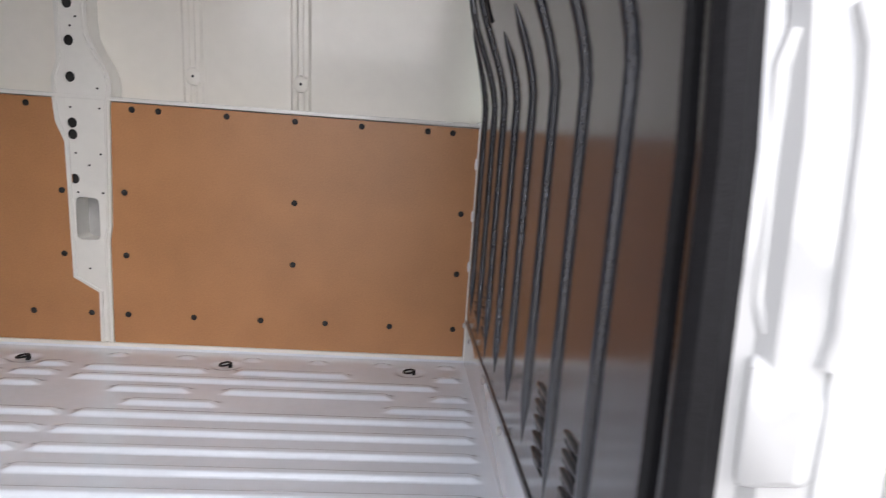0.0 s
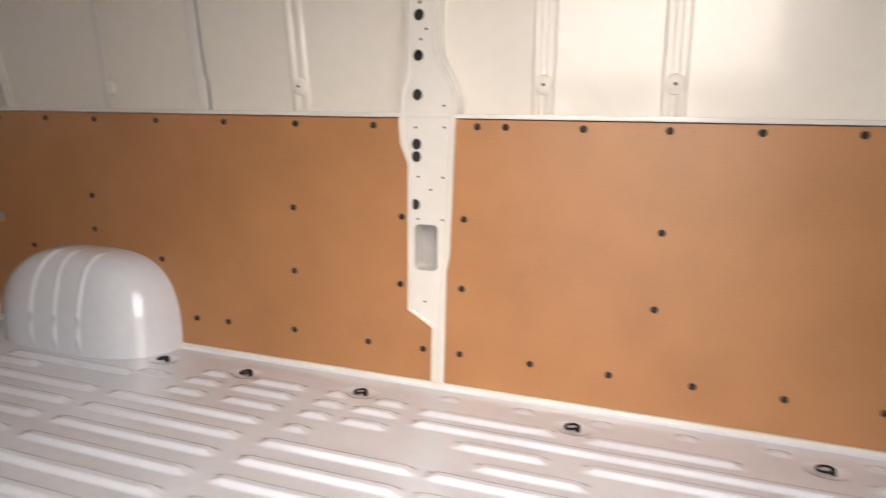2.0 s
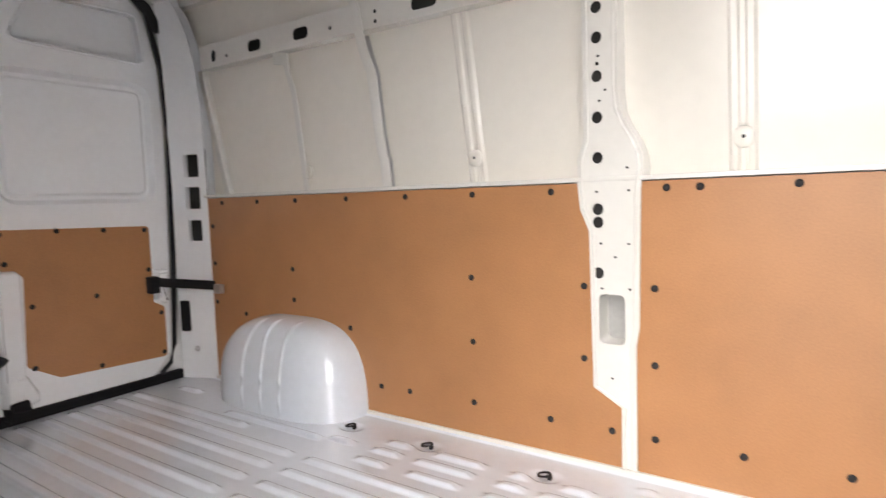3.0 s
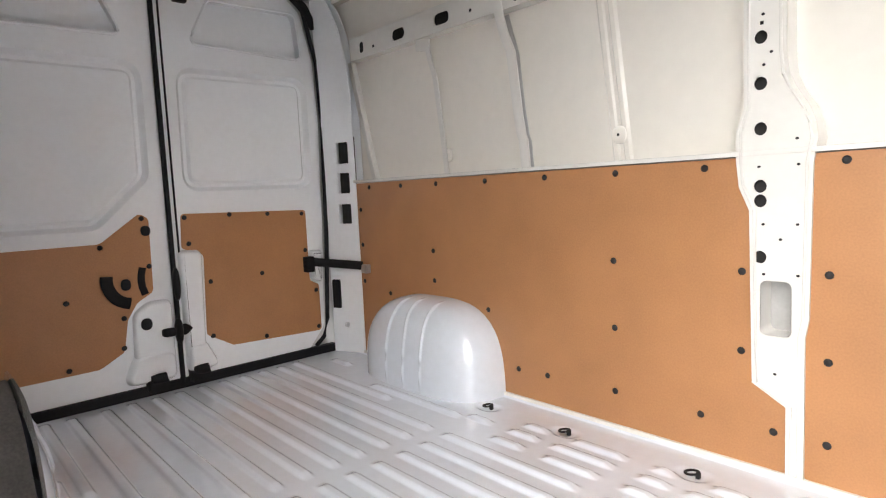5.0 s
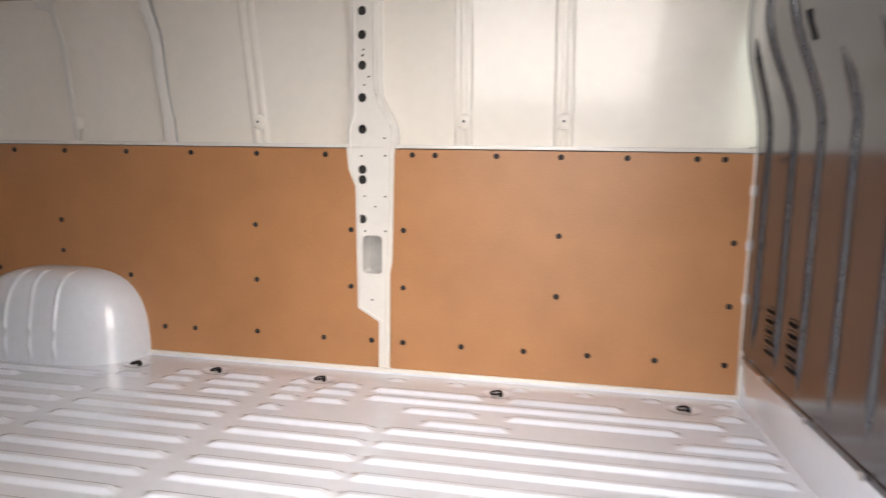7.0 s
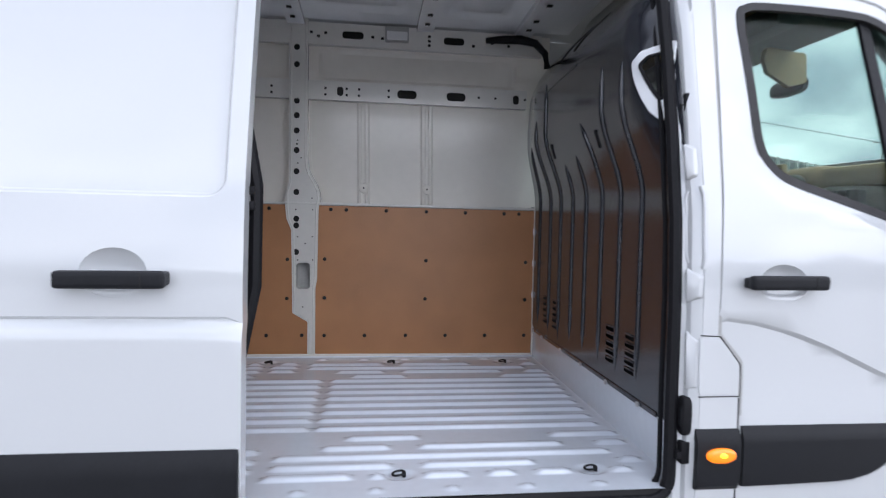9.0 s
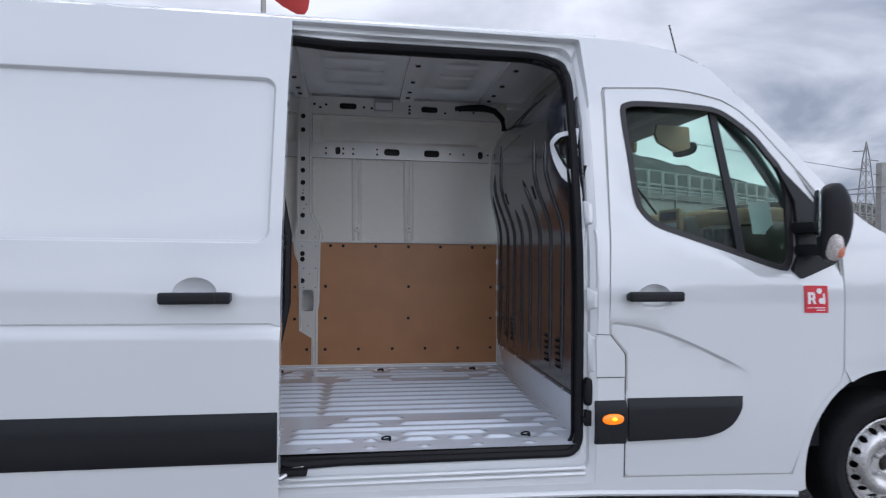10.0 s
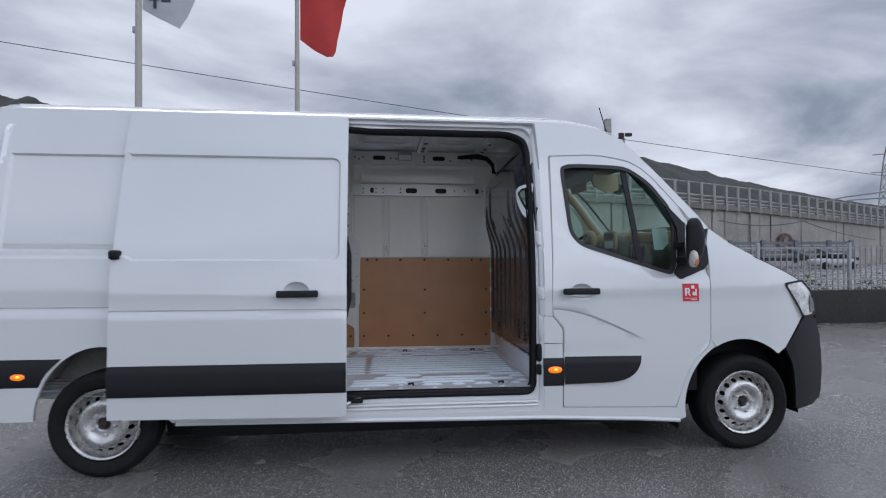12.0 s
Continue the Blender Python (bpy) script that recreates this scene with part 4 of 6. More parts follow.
H += 0.018 * sstep((GX + 1.475) / 0.03) + 0.012 * sstep((GY - 1.862) / 0.012)
for x, y in [(-2.329, 1.742), (-1.681, 1.742), (-3.007, 1.742), (-3.444, 1.742), (-3.798, 1.742), (-2.358, 0.272), (-1.715, 0.272)]:
    H -= 0.007 * sstep((0.045 - np.hypot((GX - x) / 1.25, GY - y)) / 0.02)
for x in np.arange(-2.72, -1.5, 0.235):
    H += 0.006 * sstep((0.022 - np.hypot((GX - x) / 1.4, GY - 1.80)) / 0.012) + 0.006 * sstep((0.022 - np.hypot(GX - x - 0.05, GY - 0.165)) / 0.012)
nx, ny = GX.shape
fverts = [rake((float(GX[i, j]), float(GY[i, j]), ZF + float(H[i, j]))) for i in range(nx) for j in range(ny)]
ffaces = [(i * ny + j, (i + 1) * ny + j, (i + 1) * ny + j + 1, i * ny + j + 1) for i in range(nx - 1) for j in range(ny - 1)]
load_floor = part("load_floor", (fverts, ffaces), FLOORP, van, "white painted ribbed steel load floor", sharp=60)

# lashing rings
ring_mesh = None
for x, y in [(-1.681, 1.742), (-2.329, 1.742), (-3.007, 1.742), (-3.444, 1.742), (-3.798, 1.742), (-2.358, 0.272), (-1.715, 0.272), (-3.444, 0.27), (-3.007, 0.27)]:
    if ring_mesh is None:
        circle = [(0.019 * math.cos(2 * math.pi * k / 18) - 0.004, 0.017 * math.sin(2 * math.pi * k / 18), 0.007 + 0.003 * math.cos(2 * math.pi * k / 18)) for k in range(18)]
        v1, f1 = tube(circle, 0.0037, 8, True)
        b2 = box(0.008, 0.020, -0.007, 0.007, -0.006, 0.012, 0.003)
        b1 = bmesh.new()
        vv = [b1.verts.new(p) for p in v1]
        for f in f1:
            b1.faces.new([vv[k] for k in f])
        ring_mesh = joined([b1, b2])
    ob = part("lashing_ring", ring_mesh, RUBBER, load_floor, "black lashing ring", Matrix.Translation(rake((x, y, ZF - 0.001))))
    ring_mesh = ob.data

# wall linings with their fixings
screw_geo = lathe([(0.0, -0.006), (0.006, -0.0055), (0.0105, -0.002), (0.012, 0.004)], 10)
screw_mesh = None


def lining(outline, screws, label):
    global screw_mesh
    p = part("wall_lining", sheet(outline, flat_y(YL), 0.006, (), (), 0.25), LINING, van, label)
    for x, z in screws:
        s = part("screw", screw_mesh or screw_geo, SCREW, p, "", Matrix.Translation(rake((x, YL, z))))
        screw_mesh = s.data
    return p


lining(rect(-2.768, -1.478, 0.516, 1.380, 0.008), [(x, 1.359) for x in (-2.684, -2.596, -2.365, -2.130, -1.897, -1.662, -1.571)] + [(-2.717, 1.071), (-2.717, 0.845), (-2.127, 1.071), (-2.129, 0.843), (-1.522, 1.069), (-1.522, 0.841)]
       + [(x, 0.624) for x in (-2.717, -2.484, -2.243, -2.005, -1.764, -1.522)], "brown hardboard wall lining with black fixings")
lining(rpoly([(-4.812, 0.516), (-2.80, 0.516), (-2.80, 0.705), (-2.891, 0.765), (-2.893, 1.225), (-2.926, 1.30), (-2.930, 1.380), (-4.812, 1.380)], 0.004), [(x, 1.357) for x in (-4.69, -4.439, -4.193, -3.901, -3.606, -3.319, -3.031)] + [(-4.231, 1.063), (-4.231, 0.930), (-3.909, 0.838), (-3.758, 0.622), (-3.618, 0.624), (-3.335, 0.630), (-3.046, 0.624), (-4.560, 0.840), (-2.928, 1.066), (-2.930, 0.840), (-2.845, 0.625), (-3.332, 1.072), (-3.332, 0.847), (-4.772, 1.247), (-4.772, 1.069), (-4.772, 0.882)],
       "brown hardboard wall lining beside the wheel arch")
part("lining_ledge", raked(box(-4.83, -1.47, 1.866, 1.96, 1.383, 1.397, 0.003)), CREAM, van, "white painted ledge above the lining")
part("lining_base", raked(box(-4.83, -1.46, 1.868, 1.95, 0.49, 0.516, 0.004)), CREAM, van)
part("corner_strip", box(-1.478, -1.452, 1.862, 1.95, 0.50, 1.40, 0.004), CREAM, van)

# upper wall skin, with shallow pressed stiffeners
def stiffener(x, z):
    d = 0.0
    for cx, lean, w in ((-2.502, 0.012, 0.030), (-2.128, 0.018, 0.030), (-3.359, 0.087, 0.030)):
        u = abs(x - cx - lean * (1.7 - z)) / w
        d -= 0.008 * smooth((1.25 - u) / 0.35) - 0.006 * smooth((0.45 - u) / 0.25)
    return d


def panel_recess(x, z):
    s = min(x + 2.76, -1.60 - x, z - 2.10, 2.275 - z)
    return -0.014 + 0.014 * smooth(s / 0.02)


recess_lines = [(lambda w: w + w[:1])(rect(-2.76 + o, -1.60 - o, 2.10 + o, 2.275 - o, 0.05)) for o in (0.0, 0.01, 0.02)]
v_lines = []
for cx, lean in ((-2.502, 0.012), (-2.128, 0.018), (-3.359, 0.087)):
    for off in (-0.037, -0.027, -0.013, -0.006, 0.006, 0.013, 0.027, 0.037):
        v_lines.append([(cx + off + lean * 0.3, 1.401), (cx + off - lean * 0.28, 1.98)])
part("upper_wall", sheet([(-4.95, 1.39), (-1.40, 1.39), (-1.40, 2.46), (-4.95, 2.46)], lambda x, z, d: rake((x, wall_in(z) + d + (stiffener(x, z) if z < 1.99 else panel_recess(x, z)), z)), 0.01, (), v_lines + recess_lines, 0.09), PRIMER, van, "white painted inner body panel with pressed stiffeners")
for cx, z in ((-2.498, 1.492), (-2.123, 1.492), (-3.341, 1.492), (-4.180, 1.49)):
    boss = part("stiffener_boss", puff(cx, 1.948, z, 0.028, 0.013, 0.030, 2.6, 8, 12), PRIMER, van)
    part("boss_hole", puff(cx, 1.935, z, 0.005, 0.003, 0.005, 2, 6, 8), DARKHOLE, boss)
# bent stiffening straps
def strap(pts, w, deep):
    """A flat-faced strap held off the wall; one edge folds back, the other stands open."""
    rows = []
    for x, z in dense(pts, 0.03, False):
        y = wall_in(z)
        h = deep + 0.012 * smooth((z - 1.80) / 0.12)
        rows.append([rake((x + u, y - v, z)) for u, v in ((-w * 1.5, -0.002), (-w * 1.35, 0.004), (-w, h - 0.004), (-w * 0.9, h), (w * 0.9, h), (w, h - 0.001), (w, h - 0.006), (-w * 0.6, h - 0.008))])
    return loft(rows)


def bead_strap(pts, w, deep):
    """A low rounded strap pressed against the wall."""
    return loft([[rake((x + u * w, wall_in(z) - v, z)) for u, v in ((-1.4, -0.002), (-1.25, 0.004), (-0.95, 0.006), (-0.7, deep), (0.7, deep), (0.9, deep - 0.006), (0.9, 0.0))] for x, z in dense(pts, 0.03, False)])


STRAP = ((-3.716, 1.398), (-3.718, 1.42), (-3.722, 1.5), (-3.73, 1.52), (-3.741, 1.6), (-3.753, 1.74), (-3.76, 1.83), (-3.784, 1.91), (-3.8, 1.98), (-3.818, 2.09), (-3.84, 2.2), (-3.858, 2.3))
part("wall_strap", strap(STRAP, 0.0225, 0.046), CREAM, van, "white bent stiffening strap")
# grey strip on the wall: shade under the strap's open edge, put in as colour
part("strap_shade", loft([[rake((x + u, wall_in(z) - v, z)) for u, v in ((-0.026, 0.001), (-0.024, 0.003), (0.004, 0.003), (0.006, 0.001))] for x, z in dense(STRAP[:9], 0.03, False)]), GREYPART_SHADE, van, "grey strip painted as the shade behind the strap")
part("wall_strap", strap(((-4.172, 1.398), (-4.178, 1.5), (-4.205, 1.80), (-4.222, 1.89), (-4.232, 1.945)), 0.0135, 0.030), CREAM, van, "white bent stiffening strap")
part("strap_foot", sheet(rpoly([(-4.305, 1.940), (-4.215, 1.925), (-4.212, 1.975), (-4.300, 1.99)], 0.006), lambda x, z, d: rake((x, wall_in(z) - 0.042 + d, z)), 0.006, (), (), 0.05), CREAM, van)
part("wall_strap", bead_strap(((-4.715, 1.40), (-4.755, 1.575), (-4.80, 1.777), (-4.845, 1.99)), 0.022, 0.026), CREAM, van, "white bent stiffening strap")

# pillar with holes
POST = [(-2.768, 0.517), (-2.768, 0.90), (-2.759, 0.95), (-2.753, 1.36), (-2.743, 1.42), (-2.748, 1.46), (-2.763, 1.50), (-2.793, 1.55), (-2.810, 1.59), (-2.816, 1.65), (-2.816, 2.43), (-2.922, 2.43), (-2.920, 1.51), (-2.940, 1.45), (-2.940, 1.37), (-2.933, 1.30), (-2.906, 1.236), (-2.898, 0.757), (-2.812, 0.705), (-2.812, 0.517)]
post_holes = [oval(-2.878, z, 0.0165, 0.0175, 14) for z in (2.268, 2.172, 2.065, 1.969, 1.887, 1.801, 1.690, 1.571, 1.453, 1.301, 1.262, 1.110)]
post_holes += [rect(-2.877, -2.799, 0.897, 1.047, 0.020), rect(-2.881, -2.871, 1.721, 1.731)]
pillar = part("pillar", sheet(POST, flat_y(1.868), 0.004, post_holes, (), 0.10), CREAM, van, "white painted body pillar with round holes")
part("pillar_rim", sheet(POST, flat_y(1.8695), 0.075, [[(x + (0.006 if x < -2.86 else -0.006), z + (0.004 if z < 1 else -0.004)) for x, z in POST]], (), 0.20), CREAM, pillar)
part("pillar_bead", tube([rake((x, 1.867, z)) for x, z in dense(inset(POST, 0.013), 0.08)], 0.004, 6, True), CREAM, pillar)
slot = rect(-2.877, -2.799, 0.897, 1.047, 0.020)
part("pillar_slot_wall", loft([[rake((x, y, z)) for x, z in slot] for y in (1.867, 1.88, 1.955)], True), CREAM, pillar)
# back of the slot coloured grey to give the recess its shade
part("pillar_slot_shade", box(-2.92, -2.78, 1.950, 1.954, 0.85, 1.08), GREYPART_SHADE, pillar)
for x, z in ((-2.790, 1.421), (-2.786, 1.355), (-2.881, 1.354), (-2.870, 1.2), (-2.787, 1.2), (-2.827, 1.16), (-2.785, 1.066), (-2.868, 1.065), (-2.839, 0.793), (-2.852, 1.649), (-2.870, 1.619), (-2.872, 1.748)):
    part("pin_hole", puff(x, 1.8675, z + 0.003, 0.0045, 0.0012, 0.0035, 2, 6, 8), DARKHOLE, pillar)
# dark plate behind the round holes, standing in for the shade inside
part("pillar_hole_shade", box(-2.915, -2.83, 1.890, 1.894, 1.065, 2.33), DARKCONC_SHADE, pillar)


def rail(z0, z1, y, x0, x1, ovals, label):
    deep = 0.085
    r = part("wall_rail", sheet(rect(x0, x1, z0, z1, 0.004), flat_y(y), 0.004, [rpoly([(x - a, z - b), (x + a, z - b), (x + a, z + b), (x - a, z + b)], min(a, b) * 0.98, 5) for x, z, a, b in ovals], (), 0.12), CREAM, van, label)
    part("rail_flange", raked(box(x0, x1, y + 0.004, y + deep, z0, z0 + 0.004)), CREAM, r)
    part("rail_flange", raked(box(x0, x1, y + 0.004, y + deep, z1 - 0.004, z1)), CREAM, r)
    # dark plate gives the oval holes their inner shade by colour
    part("rail_hole_shade", raked(box(x0 + 0.01, x1 - 0.01, y + 0.030, y + 0.034, z0 + 0.006, z1 - 0.006)), DARKCONC_SHADE, r)
    return r


mid_z = 2.036
r1 = rail(1.985, 2.092, 1.885, -4.80, -1.54, [(x, mid_z, 0.056, 0.024) for x in (-2.254, -1.965, -3.50)] + [(x, mid_z, 0.045, 0.024) for x in (-4.12, -4.41)] + [(x, mid_z, 0.018, 0.026) for x in (-2.637, -1.605, -3.13, -4.70)], "white painted wall rail with oval holes")
for x in (-2.53, -1.73, -3.24, -2.72, -2.60, -2.36, -1.83, -1.55, -3.02, -3.35, -4.60, -3.72, -3.95):
    for dz in ((0.0,) if int(x * 100) % 2 else (0.018, -0.018)):
        part("pin_hole", puff(x, 1.8845, mid_z + dz, 0.007, 0.0015, 0.007, 3, 6, 8), DARKHOLE, r1)
r2 = rail(2.29, 2.415, 1.872, -4.95, -1.46, [(x, 2.352, 0.060, 0.021) for x in (-2.567, -1.985, -3.4, -4.1)], "white painted roof rail with oval holes")
for x, z in ((-2.80, 2.36), (-2.76, 2.34), (-2.72, 2.36), (-2.40, 2.345), (-2.455, 2.35), (-2.13, 2.37), (-2.13, 2.345), (-2.13, 2.32), (-1.87, 2.33), (-1.76, 2.35), (-1.72, 2.36), (-1.66, 2.34)):
    part("pin_hole", puff(x, 1.8715, z, 0.009, 0.0015, 0.008, 3, 6, 8), DARKHOLE, r2)
roof_lamp = part("roof_lamp", box(-2.385, -2.250, 1.836, 1.872, 2.325, 2.408, 0.006), GREYPART_SHADE, van, "grey square interior lamp with a white lens")
part("lens", box(-2.376, -2.259, 1.826, 1.838, 2.330, 2.378, 0.005), WHITEV, roof_lamp, "white ribbed lamp lens")
for k in range(6):
    part("lens_rib", box(-2.370 + 0.018 * k, -2.366 + 0.018 * k, 1.8245, 1.828, 2.334, 2.374, 0.001), WHITEV, roof_lamp)

# ceiling with pressed ribs and cross bows
BAYS = ((-2.835, -2.205), (-2.105, -1.63), (-3.57, -2.935), (-4.30, -3.67))


def bay_relief(x, y):
    """A sunk field with a raised pad in each bay of the roof."""
    z = 0.0
    for a, b in BAYS:
        s = min(x - a - 0.05, b - 0.05 - x, y - 0.62, 1.72 - y)
        z += 0.012 * smooth(s / 0.02) - 0.010 * smooth((s - 0.07) / 0.02)
        if a + 0.12 < x < b - 0.12:
            for yc in (0.95, 1.17, 1.39):
                z += 0.006 * smooth((0.030 - abs(y - yc)) / 0.014)
    return z


def roof_in(x, y, d):
    return rake((x, y, 2.428 + 0.03 * (1 - abs((y - 1.10) / 0.8) ** 2) + bay_relief(x, y) + d))


roof_lines = []
for a, b in BAYS:
    for o in (0.05, 0.07, 0.12, 0.14):
        roof_lines.append([(a + o, 0.57 + o), (b - o, 0.57 + o), (b - o, 1.77 - o), (a + o, 1.77 - o), (a + o, 0.57 + o)])
    for yc in (0.95, 1.17, 1.39):
        roof_lines += [[(a + 0.14, yc + o), (b - 0.14, yc + o)] for o in (-0.03, -0.016, 0.016, 0.03)]
part("ceiling", sheet([(-5.05, 0.50), (-1.30, 0.50), (-1.30, 1.87), (-5.05, 1.87)], roof_in, 0.01, (), roof_lines, 0.10), INNER, van, "white painted roof panel with pressed fields")
for bx in (-1.58, -2.155, -2.885, -3.62, -4.35):
    bow = part("roof_bow", sheet(rect(bx - 0.048, bx + 0.048, 0.50, 1.872, 0.004), lambda x, y, d: rake((x, y, 2.395 + 0.03 * (1 - abs((y - 1.10) / 0.8) ** 2) + d)), 0.03, [rect(bx - 0.012, bx + 0.012, y, y + 0.024, 0.005) for y in (0.62, 0.86, 1.06, 1.37, 1.62, 1.75)], (), 0.12), INNER, van, "white painted roof cross bow")
for bx in (-1.58, -2.155, -2.885):
    for y in (0.66, 0.98, 1.32, 1.56, 1.71):
        part("square_hole", box(bx - 0.014, bx + 0.014, y, y + 0.026, 2.388, 2.396, 0.003), DARKHOLE, van)

# wheel arches inside
def arch_box(cx, cy, sgn, ax, ay, az, n=3.3):
    """A rounded pressed cover with three stepped ribs, broken by a low crease."""
    rows = []
    for i in range(321):
        u = math.sin(math.pi * (i / 320 - 0.5))
        w = abs(u) ** (n / 2)
        x = cx + ax * u
        s = max(0.0, 1 - w * w) ** (1 / n)
        row = []
        for j in range(41):
            t = math.pi / 2 * j / 40
            c, d = math.cos(t) ** (2 / n), math.sin(t) ** (2 / n)
            y, z = cy + sgn * ay * s * c, 0.47 + az * s * d
            k = 0.0
            for xr, lean in ((-4.328, 0.0), (-4.212, -0.03), (-4.101, -0.018)):
                k = max(k, smooth(1.0 - abs(xr + lean * smooth((z - 0.72) / 0.16) - x) / 0.0095))
            k *= 0.0085 * (smooth((z - 0.552) / 0.008) * smooth((0.608 - z) / 0.008) + smooth((z - 0.636) / 0.010)) * smooth((abs(y - cy) - 0.10) / 0.06)
            m = math.hypot(c, d)
            row.append((x, min(1.95, max(0.345, y + sgn * k * c / m)), z + k * d / m))
        rows.append(row)
    return loft(rows)


for cy, sgn in ((1.93, -1), (0.10, 1)):
    part("wheel_arch_box", arch_box(-4.225, cy, sgn, 0.395, 0.275 if cy > 1 else 0.30, 0.406), FLOORP, van, "white painted wheel arch with pressed ribs", sharp=70)

# rear doors
XD = -5.0


def door_plane(y, z, d, relief=0.0):
    return rake((XD - d - relief, y, z))


def poly_depth(y, z, poly):
    """How far a point lies inside a polygon (negative outside)."""
    best = 9.0
    for (a, b), (c, e) in zip(poly, poly[1:] + poly[:1]):
        vx, vz = c - a, e - b
        t = min(1.0, max(0.0, ((y - a) * vx + (z - b) * vz) / max(1e-12, vx * vx + vz * vz)))
        best = min(best, math.hypot(y - a - t * vx, z - b - t * vz))
    return best if inside([y], [z], poly)[0] else -best


def recessed(polys):
    def f(y, z, d):
        r = 0.0
        for poly, dep in polys:
            s = poly_depth(y, z, poly)
            r = max(r, dep * smooth(s / 0.020) - 0.45 * dep * smooth((s - 0.034) / 0.012))
        return door_plane(y, z, d, r)
    return f


DOOR_EDGE = [(1.028, 0.53, 0.02), (1.66, 0.53), (1.755, 0.64), (1.782, 1.15), (1.797, 1.7), (1.785, 2.0), (1.728, 2.24), (1.61, 2.345), (1.028, 2.36, 0.02)]
for flip in (0, 1):
    def my(y, flip=flip):
        return 2.036 - y if flip else y
    if flip:
        mid = rpoly([(0.957, 1.43), (0.963, 1.92), (0.295, 1.92), (0.295, 1.222), (0.742, 1.222)], 0.085, 7)
        up = rpoly([(0.905, 2.020), (0.30, 2.008), (0.335, 2.222), (0.800, 2.236)], 0.035)
    else:
        mid = rpoly([(1.092, 1.368), (1.741, 1.370), (1.741, 1.920), (1.100, 1.917)], 0.085, 7)
        up = rpoly([(1.165, 2.022), (1.722, 2.010), (1.700, 2.234), (1.268, 2.226)], 0.035)
    edge_lines = [(lambda w: w + w[:1])(inset(mid, o)) for o in (0.0, 0.007, 0.014, 0.020, 0.034, 0.040, 0.046)]
    rd = part("rear_door", sheet([(my(y), z) for y, z in rpoly(DOOR_EDGE, 0.06)], recessed([(mid, 0.030)]), 0.03, [up], edge_lines, 0.045), INNER, van, "white painted rear door seen from inside")
    part("recess_wall", loft([[door_plane(y, z, 0, dd) for y, z in up] for dd in (-0.004, 0.006, 0.05)], True), INNER, rd)
    part("recess_lip", tube([door_plane(y, z, 0, 0.0) for y, z in up], 0.007, 6, True), INNER, rd)
    part("upper_recess", sheet([(my(1.10), 1.995), (my(1.76), 1.995), (my(1.76), 2.25), (my(1.10), 2.25)], lambda y, z, d: door_plane(y, z, d, 0.05), 0.004, (), (), 0.2), INNER, rd)
LIN_R = rpoly([(1.070, 1.272), (1.687, 1.258), (1.687, 0.892, 0.02), (1.738, 0.866, 0.02), (1.738, 0.622), (1.262, 0.640, 0.03), (1.142, 0.712), (1.157, 1.085, 0.03), (1.062, 1.118)], 0.02)
LIN_L = rpoly([(0.936, 1.262, 0.03), (0.899, 1.282, 0.02), (0.742, 1.166, 0.05), (0.25, 1.166), (0.25, 0.648), (0.70, 0.652, 0.05), (0.797, 0.706, 0.03), (0.820, 0.838, 0.05), (0.862, 0.905, 0.03), (0.930, 0.945, 0.03)], 0.02)
doors = [o for o in bpy.data.objects if o.name.startswith("rear_door")]
for outline, screws, parent in ((LIN_R, ((1.085, 1.255), (1.29, 1.257), (1.48, 1.250), (1.665, 1.240), (1.095, 1.137), (1.672, 1.052), (1.178, 0.955), (1.43, 0.963), (1.720, 0.838), (1.170, 0.702), (1.43, 0.650), (1.722, 0.645)), doors[0]),
                                (LIN_L, ((0.908, 1.262), (0.742, 1.152), (0.922, 1.056), (0.806, 0.848), (0.796, 0.722), (0.605, 0.943), (0.592, 0.672), (0.40, 1.15)), doors[1])):
    lp = part("door_lining", sheet(outline, lambda y, z, d: door_plane(y, z, d - 0.004, 0.0), 0.006, (), (), 0.15), LINING, parent, "brown hardboard door lining")
    for y, z in screws:
        part("screw", screw_mesh, RUBBER, parent, "", Matrix.Translation(rake((XD + 0.004, y, z))) @ Matrix.Rotation(-math.pi / 2, 4, "Z") @ Matrix.Rotation(math.pi, 4, "Z"))
arc = [door_plane(0.846 + 0.094 * math.cos(t), 1.012 + 0.104 * math.sin(t), -0.012) for t in np.linspace(math.pi * 0.94, math.pi * 1.46, 9)]
part("grip_cutout", tube(arc, 0.024, 8, False, 0.4, (1, 0, 0)), RUBBER, doors[1], "black curved grip")
part("grip_cutout", tube([door_plane(0.884 + 0.016 * t * t, 0.998 + 0.07 * t, -0.010) for t in (-0.85, -0.4, 0.0, 0.4, 0.8)], 0.015, 8, False, 0.4, (1, 0, 0)), RUBBER, doors[1])
part("knob", puff(XD + 0.012, 0.823, 1.006, 0.014, 0.02, 0.024, 2.4, 8, 12), RUBBER, doors[1])
part("knob", puff(XD + 0.012, 0.918, 1.226, 0.012, 0.02, 0.022, 2.4, 8, 12), RUBBER, doors[1])
ROUNDED = ((0.0, 0.0), (0.003, 0.014), (0.008, 0.025), (0.014, 0.031), (0.019, 0.032))
part("latch_cover", pressed_plate(rpoly([(0.826, 0.55), (0.998, 0.55), (0.998, 0.905), (0.90, 0.905, 0.06), (0.838, 0.86, 0.06)], 0.035, 8), lambda y, z, d: door_plane(y, z, d), ROUNDED), INNER, doors[1], "white pressed latch cover", sharp=60)
part("latch_cover", pressed_plate(rpoly([(1.042, 0.60), (1.132, 0.655), (1.146, 1.09), (1.130, 1.108), (1.042, 1.112)], 0.025, 8), lambda y, z, d: door_plane(y, z, d), ROUNDED), INNER, doors[0], "white pressed latch cover", sharp=60)
